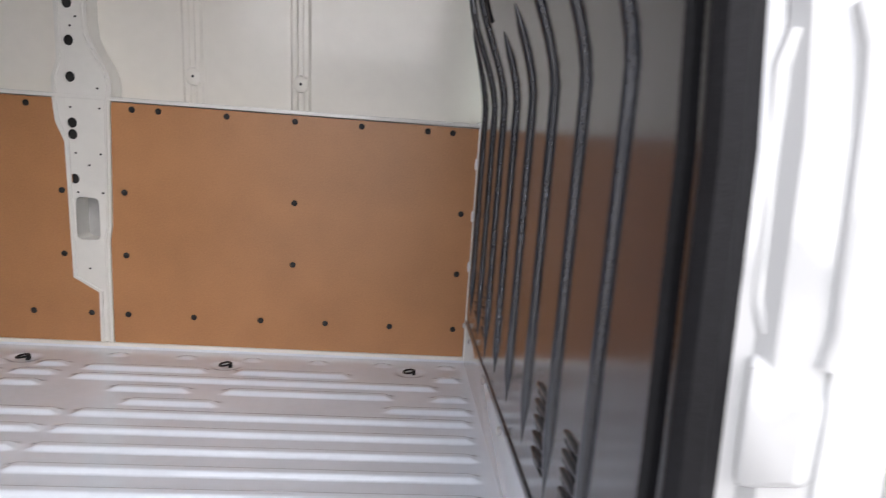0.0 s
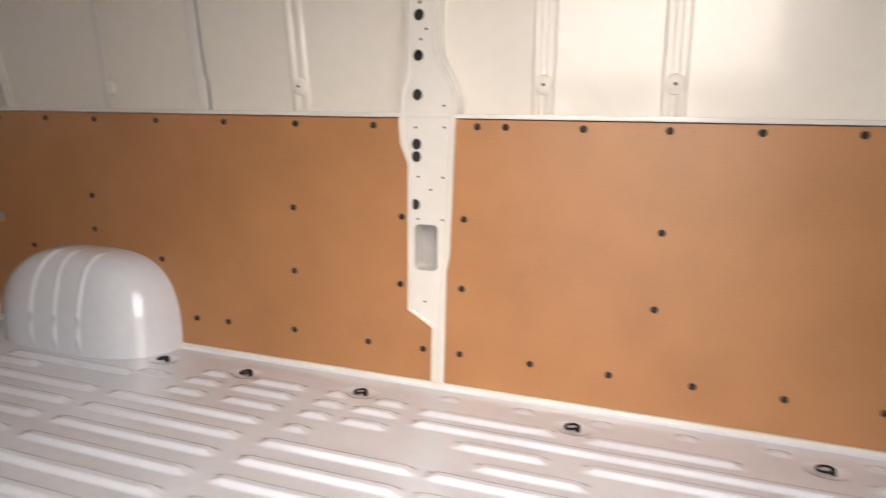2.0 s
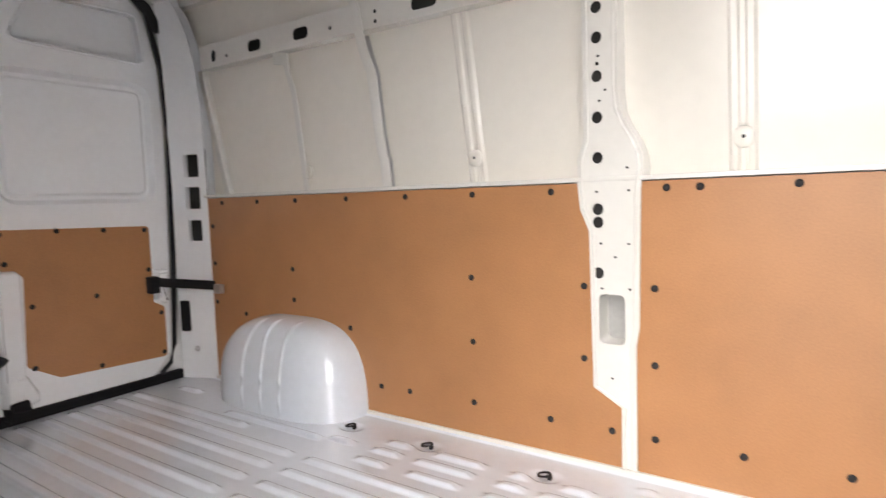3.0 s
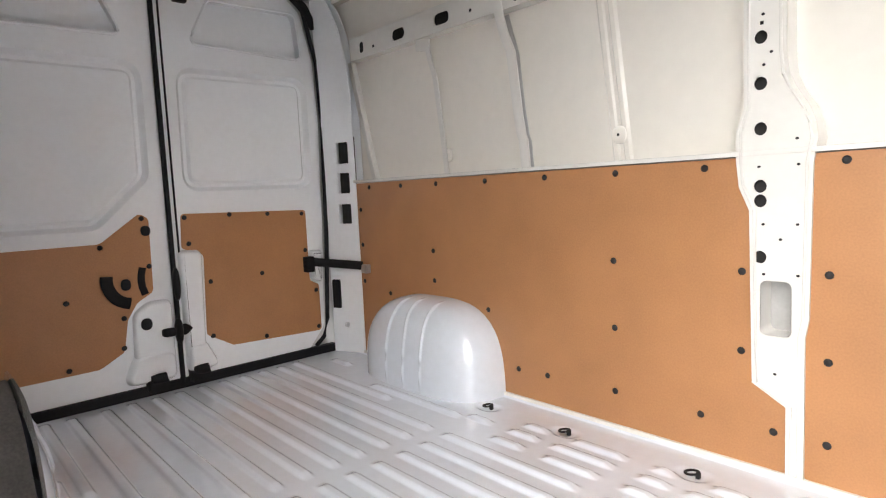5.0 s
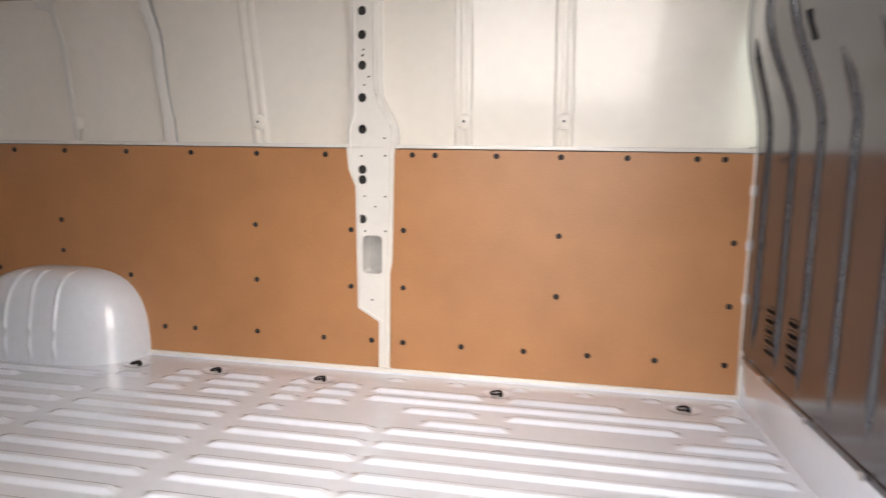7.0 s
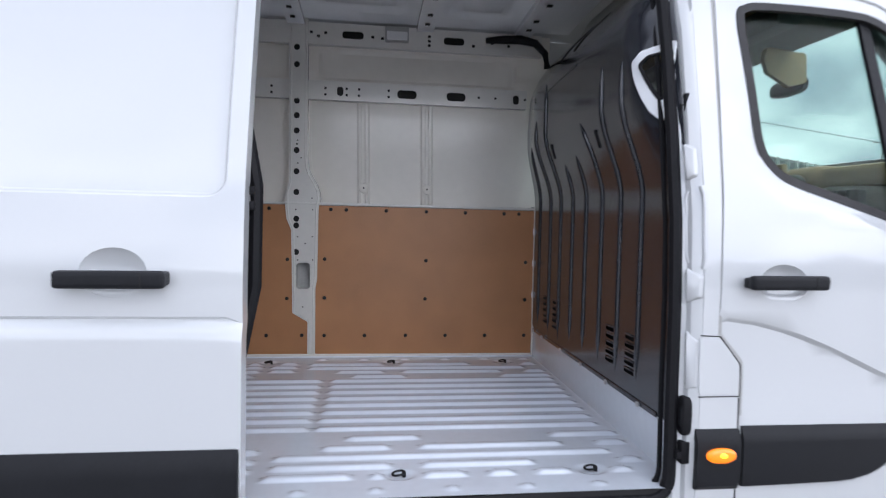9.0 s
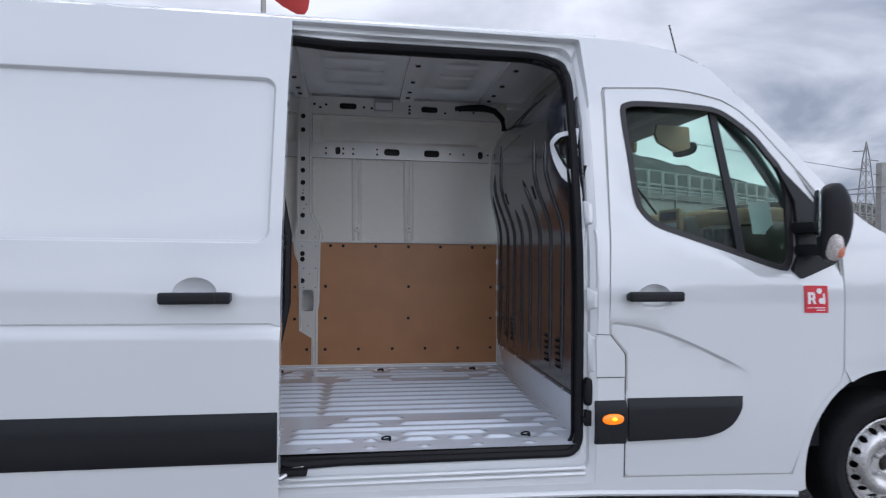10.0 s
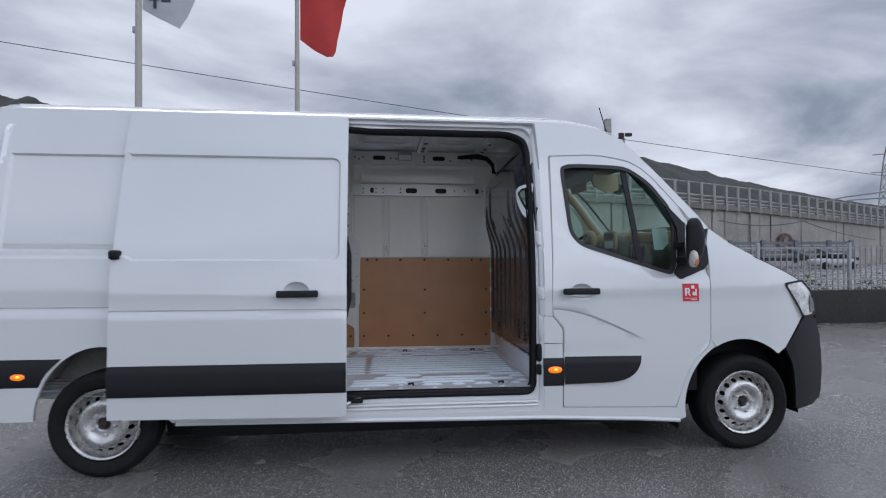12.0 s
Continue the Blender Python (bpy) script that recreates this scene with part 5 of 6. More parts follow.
FLARED = ((0.0, 0.0), (0.006, 0.016), (0.012, 0.034), (0.018, 0.041), (0.022, 0.043))
part("latch_base", pressed_plate(rpoly([(0.770, 0.550), (0.998, 0.550), (0.998, 0.685), (0.832, 0.685)], 0.045, 8), lambda y, z, d: door_plane(y, z, d), FLARED), INNER, doors[1], "white pressed base below the latch", sharp=60)
part("latch_base", pressed_plate(rpoly([(1.042, 0.550), (1.195, 0.562), (1.135, 0.690), (1.042, 0.690)], 0.035, 8), lambda y, z, d: door_plane(y, z, d), FLARED), INNER, doors[0], "white pressed base below the latch", sharp=60)
part("strap_bracket", pressed_plate(rpoly([(1.690, 0.900), (1.755, 0.875), (1.762, 1.045), (1.690, 1.05)], 0.015, 6), lambda y, z, d: door_plane(y, z, d), ROUNDED), INNER, doors[0], "white raised strap bracket", sharp=60)
part("door_lip_seal", tube([door_plane(1.050, z, -0.004) for z in np.linspace(0.56, 2.33, 12)], 0.0045, 6), RUBBER, doors[0])
part("knob", puff(XD + 0.03, 0.884, 0.830, 0.012, 0.024, 0.026, 2.4, 8, 12), RUBBER, doors[1])
part("door_lever", joined([puff(XD + 0.055, 0.965, 0.782, 0.02, 0.030, 0.018, 4, 8, 12), puff(XD + 0.055, 1.005, 0.782, 0.028, 0.016, 0.058, 2.4, 8, 12), puff(XD + 0.055, 1.030, 0.784, 0.02, 0.034, 0.026, 1.3, 8, 12)]), RUBBER, doors[0], "black inner door lever")
part("door_lever", puff(XD + 0.035, 1.018, 0.985, 0.022, 0.014, 0.075, 2.4, 8, 12), RUBBER, doors[0])
part("centre_seal", tube([door_plane(1.018, z, -0.012) for z in np.linspace(0.52, 2.34, 12)], 0.011, 8), RUBBER, doors[0], "black rubber centre seal")
for y in (0.905, 1.085):
    low = part("bolt_catch", box(XD, XD + 0.07, y - 0.040, y + 0.040, 0.535, 0.585, 0.008), RUBBER, van, "black lower bolt catch")
    part("bolt", lathe([(0.0, -0.03), (0.018, -0.028), (0.022, 0.0), (0.022, 0.03), (0.0, 0.032)], 14), RUBBER, low, "", Matrix.Translation((XD + 0.06, y, 0.592)))
for y in (0.940, 1.138):
    top = part("bolt_catch", box(XD, XD + 0.035, y - 0.030, y + 0.030, 2.205, 2.285, 0.010), RUBBER, van, "black upper bolt catch")
    part("bolt_plate", box(XD, XD + 0.055, y - 0.050, y + 0.055, 2.283, 2.297, 0.004), RUBBER, top)
part("rear_sill_seal", box(-5.02, -4.982, 0.20, 1.81, 0.490, 0.556, 0.008), RUBBER, van, "black rubber rear sill strip")
part("rear_seal", tube([rake((-4.978, y, z)) for y, z in dense([(0.24, 0.55), (0.25, 1.3), (0.39, 2.22), (0.48, 2.335), (1.0, 2.375), (1.62, 2.35), (1.735, 2.25), (1.795, 2.0), (1.808, 1.7), (1.793, 1.15), (1.765, 0.68), (1.74, 0.59), (1.69, 0.548)], 0.1, False)], 0.0115, 8), RUBBER, van, "black rubber rear door seal")
part("rear_header", box(-5.02, -4.90, 0.56, 1.82, 2.32, 2.41, 0.02), INNER, van, "white rear roof header")
part("grab_strap", tube([rake((-4.90, 1.42, 2.372)), rake((-4.885, 1.50, 2.348)), rake((-4.86, 1.62, 2.335)), rake((-4.83, 1.74, 2.35)), rake((-4.80, 1.80, 2.37))], 0.017, 8), RUBBER, van, "black roof grab strap")
part("hinge_cover", tube([rake((-4.97, 1.70, 2.31)), rake((-4.965, 1.735, 2.27)), rake((-4.962, 1.765, 2.21)), rake((-4.962, 1.775, 2.16))], [0.012, 0.022, 0.022, 0.012], 10, False, 0.6, (1, 0, 0)), RUBBER, van, "black rubber hinge cover")
# rear pillar, set at an angle, with three slots
PA, PB = Vector((-4.968, 1.800)), Vector((-4.795, 1.872))


def rear_pillar(u, z, d):
    p = PA.lerp(PB, u)
    n = Vector((-(PB - PA).y, (PB - PA).x)).normalized()
    t = 0.06 * max(0.0, (z - 1.75)) ** 1.5
    return rake((p.x + n.x * d, p.y + n.y * d - t, z))


rp_out = [(-0.02, 0.50), (1.0, 0.50), (1.0, 1.38), (0.98, 1.80), (0.93, 1.98), (0.82, 2.12), (0.62, 2.24), (0.40, 2.32), (0.40, 2.40), (-0.02, 2.40)]
rp = part("rear_pillar", sheet(rp_out, rear_pillar, 0.004, [rpoly([(0.40, z0), (0.80, z0), (0.80, z1), (0.40, z1)], 0.02) for z0, z1 in ((1.485, 1.592), (1.333, 1.437), (1.178, 1.278))], (), 0.12), INNER, van, "white painted rear pillar with three slots")
part("pillar_back", sheet(rp_out, lambda u, z, d: rear_pillar(u, z, d + 0.07), 0.004, (), (), 0.3), INNER, rp)
# dark sheet behind the three slots: their shade as a colour
part("slot_shadow", sheet(rect(0.34, 0.86, 1.15, 1.62), lambda u, z, d: rear_pillar(u, z, d + 0.045), 0.004, (), (), 0.3), DARKCONC_SHADE, rp)
part("pillar_buffer", sheet(rpoly([(0.05, 0.735), (0.30, 0.735), (0.30, 0.885), (0.05, 0.885)], 0.02), lambda u, z, d: rear_pillar(u, z, d - 0.010), 0.012, (), (), 0.1), RUBBER, rp, "black rubber pillar buffer")
part("pillar_stud", puff(-4.885, 1.828, 0.665, 0.012, 0.014, 0.014, 2, 8, 10), STEEL, rp)
part("door_check_strap", tube([rake((-4.99, 1.675, 0.995)), rake((-4.95, 1.72, 0.985)), rake((-4.86, 1.79, 0.975)), rake((-4.74, 1.845, 0.968))], 0.022, 8, False, 0.35, (0.6, -0.7, 0)), RUBBER, van, "black door check strap with a metal end")
part("strap_anchor", box(-5.0, -4.955, 1.655, 1.70, 0.955, 1.035, 0.006), RUBBER, van)
part("strap_end", box(-4.745, -4.70, 1.838, 1.868, 0.945, 0.988, 0.004), STEEL, van)

# ---- bulkhead ----
def bulk_x(y, z):
    b = 0.095 * smooth((z - 1.42) / 0.36) * (0.55 + 0.45 * smooth((1.86 - y) / 0.3)) * smooth((y - prof(z) - 0.02) / 0.14)
    f = 0.30 * smooth((z - 2.02) / 0.44)
    return -1.475 - b + f


def bulk(y, z, d):
    return rake((bulk_x(y, z) + d, y, z))


near_edge = [(max(0.14, prof(z) + 0.04 - 0.014 * smooth((z - 1.5) / 0.12) * smooth((2.06 - z) / 0.1)), z) for z in np.linspace(2.42, 0.675, 26)]
BULK_OUT = [(0.30, 0.665), (1.80, 0.665), (1.868, 0.70), (1.872, 1.45), (1.89, 1.85), (1.86, 1.98), (1.80, 2.12), (1.72, 2.25), (1.70, 2.42)] + near_edge
BWIN = rpoly([(0.264, 1.712), (0.315, 1.800), (0.345, 1.858), (0.325, 1.885), (0.264, 1.893)], 0.015)
LOUVRES = [(gy, 0.760 + 0.0325 * k) for gy in (1.610, 1.438, 0.712, 0.528) for k in range(5)]
louvre_holes = [rpoly([(gy - 0.044, z - 0.010), (gy + 0.044, z - 0.010), (gy + 0.038, z + 0.007), (gy - 0.038, z + 0.007)], 0.006, 3) for gy, z in LOUVRES]
bulkhead = part("bulkhead", sheet(BULK_OUT, bulk, 0.004, [BWIN] + louvre_holes, [[(0.2, z), (1.9, z)] for z in (1.40, 1.44, 1.48, 1.53, 1.60, 1.68, 1.75, 1.80)], 0.05), BULK, van, "glossy black steel bulkhead with vertical ribs")
bw = part("bulkhead_window", sheet(BWIN, lambda y, z, d: bulk(y, z, d + 0.004), 0.004, (), (), 0.1), GLASS_B, bulkhead, "small bulkhead window")
bw.visible_shadow = False
part("window_rubber", tube([bulk(y, z, -0.006) for y, z in dense(BWIN, 0.04)], 0.006, 8, True), RUBBER, bulkhead)
# white plate for the sky sheen on the glossy black rim
part("window_rim_sheen", sheet(rpoly([(0.257, 1.650), (0.300, 1.700), (0.366, 1.830), (0.378, 1.872), (0.348, 1.908), (0.257, 1.930)], 0.02), lambda y, z, d: bulk(y, z, d - 0.006), 0.005, [inset(BWIN, -0.003)], (), 0.04), INNER, bulkhead, "pale plate painted as the sky's reflection on the bulkhead window rim")
ribs = ((1.757, 0.715, 1.74), (1.557, 0.705, 1.86), (1.386, 0.695, 2.02), (1.205, 0.725, 1.60), (1.026, 0.728, 1.625), (0.840, 0.725, 1.745), (0.653, 0.722, 1.93), (0.468, 0.735, 1.90))
for i, (y, z0, z1) in enumerate(ribs):
    zs = np.linspace(z0, z1, 34)
    k = len(zs)
    rad = [0.0140 * min(1.0, 0.25 + 8.0 * j / k, 0.35 + 13.0 * (k - 1 - j) / k) for j in range(k)]
    part("rib", tube([bulk(y + (2.2 * max(0.0, z - 1.60) ** 2 if i == 5 else 0.0), z, 0.003) for z in zs], rad, 12, False, 1.0, (0, 1, 0)), BULK, bulkhead)
for y in (1.25, 1.06):
    part("rib", tube([bulk(y, z, 0.003) for z in np.linspace(2.10, 2.28, 8)], 0.008, 8), BULK, bulkhead)
for y, z in ((1.31, 1.672), (0.735, 1.662)):
    part("keyhole_plate", tube([bulk(y, zz, -0.002) for zz in (z - 0.036, z - 0.032, z + 0.032, z + 0.036)], [0.002, 0.004, 0.004, 0.002], 8, False, 2.4, (0, 1, 0)), RUBBER, bulkhead)
part("pressed_line", tube([bulk(y, z, 0.001) for y, z in ((1.38, 1.98), (1.15, 2.0), (0.95, 2.01))], 0.006, 6), BULK, bulkhead)
lip_mesh = None
for gy, z in LOUVRES:      # pressed hoods over the slots
    q = part("louvre", lip_mesh or puff(0.0, 0, 0.0095, 0.008, 0.042, 0.0045, 2.5, 8, 14), BULK, bulkhead, "", Matrix.Translation(rake((bulk_x(gy, z), gy, z))))
    lip_mesh = q.data
part("bulkhead_flange", box(-1.4795, -1.47, 0.30, 1.84, 0.654, 0.672, 0.002), BULK, bulkhead)
part("kick_plate", box(-1.472, -1.452, 0.19, 1.95, 0.49, 0.67, 0.004), FLOORP, van, "white painted step below the bulkhead")
for y in (1.80, 1.622, 1.295, 1.005, 0.711, 0.42):
    part("bolt", puff(-1.489, y, 0.662, 0.006, 0.011, 0.010, 2.5, 8, 10), STEEL, bulkhead)
for z in (1.25, 1.06, 0.87):
    part("edge_clip", puff(-1.481, 1.864, z, 0.005, 0.008, 0.021, 2.2, 8, 8), WHITEV, bulkhead)
part("cable_sleeve", tube([rake(p) for p in ((-1.80, 1.86, 2.365), (-1.70, 1.84, 2.37), (-1.60, 1.82, 2.37), (-1.52, 1.79, 2.345), (-1.47, 1.76, 2.28), (-1.46, 1.75, 2.20))], [0.016, 0.024, 0.026, 0.022, 0.02, 0.02], 10), RUBBER, van, "black cable sleeve under the roof rail")

# ---- cab ----
part("headliner", box(-1.36, -0.99, 0.38, 1.86, 2.125, 2.22, 0.03), BEIGE, van, "brown-beige cab headliner")
shelf = part("overhead_shelf", box(-1.02, -0.70, 0.36, 1.86, 2.045, 2.20, 0.03), GREYSHELF, van, "grey overhead shelf of the cab")
part("shelf_lip", box(-1.05, -0.96, 0.36, 1.86, 2.025, 2.09, 0.02), GREYSHELF, shelf)
part("cab_floor", box(-1.40, -0.30, 0.16, 2.02, 0.42, 0.62), RUBBER, van)
part("bulkhead_cab_side", box(-1.40, -1.385, 0.30, 1.90, 0.60, 1.45), DARKHOLE, van)
dash = part("dashboard", joined([puff(-0.27, YC, 1.28, 0.24, 0.86, 0.25, 4, 14, 28), puff(-0.42, 1.47, 1.40, 0.15, 0.24, 0.13, 3, 10, 18), puff(-0.47, 1.02, 1.36, 0.12, 0.15, 0.20, 4, 10, 18)]), DASH, van, "brown-grey dashboard")
part("instrument_hood", puff(-0.45, 1.48, 1.51, 0.10, 0.17, 0.085, 2.6, 10, 16), BEIGE, dash, "brown instrument hood")
part("column_cowl", puff(-0.60, 1.48, 1.54, 0.055, 0.09, 0.088, 2.4, 10, 16), BEIGE, dash, "brown steering column cowl")
part("dashboard_brow", puff(-0.40, 0.96, 1.52, 0.085, 0.22, 0.075, 3, 10, 18), BEIGE, dash)
part("dashboard_pad", box(-0.47, -0.26, 0.42, 1.72, 1.485, 1.58, 0.03, 4), BEIGE, dash, "beige padded top of the dashboard")
part("display", box(-0.605, -0.57, 0.90, 1.14, 1.44, 1.60, 0.012), BEIGE, dash, "brown-framed centre display")
part("display_screen", box(-0.609, -0.603, 0.925, 1.115, 1.53, 1.585, 0.002), RUBBER, dash)
part("switch_panel", box(-0.609, -0.603, 0.92, 1.10, 1.455, 1.515, 0.002), PALE_REFLECTION, dash)
for k in range(4):
    part("air_vent", box(-0.56, -0.515, 0.52 + 0.055 * k, 0.56 + 0.055 * k, 1.36, 1.47, 0.006), RUBBER, dash)
wheel_c = Matrix.Translation((-0.74, 1.48, 1.42)) @ Matrix.Rotation(radians(-58), 4, "Y")
steering = part("steering_wheel", tube([wheel_c @ Vector((0.19 * math.cos(2 * math.pi * k / 28), 0.19 * math.sin(2 * math.pi * k / 28), 0)) for k in range(28)], 0.015, 8, True), RUBBER, van, "dark steering wheel")
part("steering_hub", puff(-0.72, 1.48, 1.41, 0.05, 0.08, 0.06, 2.5, 8, 12), RUBBER, steering)
part("spoke", tube([wheel_c @ Vector((0, -0.185, 0)), wheel_c @ Vector((0, 0.185, 0))], 0.016, 8), RUBBER, steering)
part("far_door_trim", sheet(rpoly([(-1.36, 0.6), (-0.30, 0.6), (-0.26, 1.5), (-0.75, 2.09), (-1.36, 2.12)], 0.03), lambda x, z, d: far_side(x, z, 0.035 + d), 0.02, [WIN_OUT], (), 0.12), BEIGE, van, "beige far cab door trim")
fp = part("far_window_pane", sheet(WIN_OUT, lambda x, z, d: far_side(x, z, d + 0.02), 0.004, (), (), 0.2), GLASS, van)
fp.visible_shadow = False
for yy in (0.31, 1.80):
    lean = 1 if yy < 1 else -1
    part("windscreen_pillar", tube([rake((-0.26 + 0.03 * (yy < 1), yy, 1.42)), rake((-0.60 + 0.06 * (yy < 1), yy + 0.03 * lean, 1.86)), rake((-0.90 + 0.06 * (yy < 1), yy + 0.07 * lean, 2.20))], 0.034 if yy > 1 else 0.026, 10), BEIGE if yy > 1 else GREYSHELF, van, "trim of the windscreen pillar")
    part("windscreen_edge", tube([rake((-0.16, yy, 1.50)), rake((-0.50, yy + 0.03 * lean, 1.90)), rake((-0.80, yy + 0.07 * lean, 2.20))], 0.009, 6), RUBBER, van)
part("sun_visor", sheet(rpoly([(-0.885, 2.000), (-0.870, 2.05), (-0.640, 2.055), (-0.632, 1.935), (-0.735, 1.908), (-0.860, 1.950)], 0.02), lambda x, z, d: rake((x, 0.70 + 0.3 * (x + 0.75) + d, z)), 0.024, (), (), 0.08), BEIGE, van, "beige folded sun visor")
part("sun_visor", box(-0.715, -0.690, 1.26, 1.68, 1.985, 2.085, 0.010), BEIGE, van, "beige folded sun visor")
# added pale sheet: the mirror's reflection in the pane, made as an object
part("mirror_reflection", sheet(rect(-0.525, -0.405, 1.445, 1.608, 0.006), lambda x, z, d: rake((x, 0.36 + 0.25 * (z - 1.52) + d, z)), 0.002, (), (), 0.08), PALE_REFLECTION, van, "pale sheet standing in for the door mirror's reflection in the window")
part("inner_mirror", puff(-0.50, 1.02, 1.97, 0.03, 0.12, 0.04, 3, 8, 14), RUBBER, van, "dark interior mirror")
part("seat_belt", tube([far_side(-1.30, 1.95, 0.08), far_side(-1.10, 1.62, 0.12), far_side(-0.98, 1.42, 0.16)], 0.022, 6, False, 0.1, (0, 1, 0)), RUBBER, van, "black seat belt")


# ---- the yard and what lies behind ----
gm = bmesh.new()
bmesh.ops.create_grid(gm, x_segments=4, y_segments=4, size=1500)
ground = part("ground", gm, ASPHALT, None, "", Matrix.Translation((0, 0, 0)))
tagged(ground, "damp grey asphalt yard with fine bright chippings", "ground", kind="structure")

yard_wall = part("yard_wall", box(-45, 60, 7.0, 7.3, -0.05, 0.66, 0.02), DARKCONC_SHADE)
tagged(yard_wall, "low dark damp concrete yard wall", "wall", kind="structure")

# fence on the yard wall
fence = empty("fence", (8, 7.15, 0.66))
tagged(fence, "grey galvanised bar fence on the yard wall", "fence")
bar_mesh, post_mesh = None, None
for i in range(110):
    x = 3.0 + i * 0.125
    if i % 16 == 0:
        o = part("post", post_mesh or box(-0.03, 0.03, -0.03, 0.03, 0, 0.98, 0.004), GALV, fence, "", Matrix.Translation((x, 7.15, 0.64)))
        post_mesh = o.data
    else:
        o = part("bar", bar_mesh or box(-0.008, 0.008, -0.014, 0.014, 0, 0.90), GALV, fence, "", Matrix.Translation((x, 7.15, 0.66)))
        bar_mesh = o.data
for z in (0.72, 0.86, 1.50):
    part("rail", box(3.0, 16.8, 7.13, 7.17, z, z + 0.03), GALV, fence)

# concrete viaduct ramp with its railing
W0, W1 = Vector((18.0, 46.0)), Vector((88.0, 82.0))


def ramp(t):
    p = W0.lerp(W1, t)
    return p, float(np.interp(t, (-0.2, 0.07, 0.3, 1.0), (6.3, 6.5, 6.43, 5.1)))


viaduct = empty("viaduct", (40, 58, 0))
tagged(viaduct, "stained grey concrete viaduct ramp with a metal railing", "viaduct")
normal = Vector((-(W1 - W0).y, (W1 - W0).x)).normalized()
panels = 7
for k in range(panels + 1):
    rows = []
    t0, t1 = (k - 1 + 0.012) / panels, (k - 1 + 0.988) / panels
    (a, za), (b, zb) = ramp(t0), ramp(t1)
    vs = []
    for p, z in ((a, za), (b, zb)):
        for zz in (-0.2, z - 0.5):
            vs += [(p.x, p.y, zz), (p.x + normal.x, p.y + normal.y, zz)]
    part("panel", (vs, [(0, 2, 6, 4), (1, 3, 7, 5), (0, 1, 3, 2), (4, 5, 7, 6), (2, 3, 7, 6), (0, 1, 5, 4)]), CONCRETE, viaduct)
for off, h0, h1, dep in ((-0.35, -0.5, 0.0, 1.5), (0.25, -7.2, -0.5, 0.4)):
    vs = []
    for t in (-0.14, 0.07, 0.3, 1.0):
        p, z = ramp(t)
        for zz in (z + h0 if off < 0 else -0.2, z + h1):
            vs += [(p.x + normal.x * off, p.y + normal.y * off, zz), (p.x + normal.x * (off + dep), p.y + normal.y * (off + dep), zz)]
    part("coping" if off < 0 else "backing", (vs, [tuple(4 * m + q for q in f) for m in range(3) for f in ((0, 2, 6, 4), (1, 3, 7, 5), (2, 3, 7, 6), (0, 1, 5, 4))] + [(0, 1, 3, 2), (12, 13, 15, 14)]), COPING if off < 0 else DARKCONC_SHADE, viaduct)
n_posts = 36
vpost = None
for k in range(-5, n_posts + 1):
    p, z = ramp(k / n_posts)
    o = part("railing_post", vpost or box(-0.11, 0.11, -0.08, 0.08, -0.6, 2.15), GREYMETAL, viaduct, "", Matrix.Translation((p.x - normal.x * 0.3, p.y - normal.y * 0.3, z)))
    vpost = o.data
for h in (2.1, 0.85, 0.45, 0.15):
    part("railing_rail", tube([(p.x, p.y, z + h) for p, z in [ramp(t) for t in (-0.13, 0.07, 0.3, 1.0)]], 0.07 if h > 2 else 0.11, 6), GREYMETAL, viaduct)
for t in np.linspace(0.02, 0.98, 34):
    p, z = ramp(t)
    w = 0.05 + 0.10 * random.random()
    top = z - 0.55
    hgt = 1.5 + 3.5 * random.random()
    q = p - normal * 0.02
    part("stain_streak", sheet(rpoly([(-w, 0), (w, 0), (w * 0.5, -hgt), (-w * 0.4, -hgt)], 0.03), lambda u, v, d, q=q, top=top: (q.x + u * 0.889, q.y + u * 0.457, top + v), 0.01, (), (), 2.0), DARKCONC_SHADE if random.random() < 0.12 else GREYMETAL, viaduct)

graffiti = part("graffiti", sheet(oval(0, 0, 2.1, 1.2, 20), lambda u, v, d: (44.5 + u * 0.889, 59.52 + u * 0.457, 2.6 + v * (1.0 if v > 0 else 0.6)), 0.02, (), (), 0.8), GRAFFITI)
for loop, gmat in ((((-1.6, -0.3), (-1.1, 0.6), (-0.5, 0.8), (-0.7, 0.1), (-1.0, -0.4)), CONCRETE), (((-0.3, 0.2), (0.2, 0.9), (0.8, 0.6), (0.5, 0.3), (0.9, -0.2), (0.1, -0.1)), WHITEFLAG), (((1.0, 0.5), (1.5, 0.2), (1.7, -0.3), (1.2, -0.4)), BLUEGREY)):
    part("painted_shape", sheet(rpoly(loop, 0.15), lambda u, v, d: (44.47 + u * 0.889, 59.47 + u * 0.457, 2.6 + v), 0.01, (), (), 0.8), gmat, graffiti)
tagged(graffiti, "faded red and brown graffiti on the concrete", "graffiti")

# parked trailer frames and a car beyond the fence
trailer = empty("trailer", (38, 50, 0))
tagged(trailer, "blue-grey stake-sided trailer parked by the viaduct", "trailer")
for z in (0.95, 1.40, 1.85, 2.30):
    part("side_board", box(31.5, 44.5, 49.9, 50.1, z, z + 0.28), BLUEGREY, trailer)
for x in (31.6, 35.0, 38.5, 42.0, 44.4):
    part("stake", box(x - 0.2, x + 0.2, 49.75, 49.95, 0.5, 2.72), BLUEGREY, trailer)
part("brace", tube([(36.5, 49.7, 2.3), (40.5, 49.7, 0.8)], 0.17, 6), BLUEGREY, trailer)
part("brace", tube([(40.0, 49.7, 2.1), (43.5, 49.7, 0.8)], 0.15, 6), BLUEGREY, trailer)
part("deck", box(31.5, 44.5, 49.0, 51.5, 0.7, 1.0), DARKCONC_SHADE, trailer)
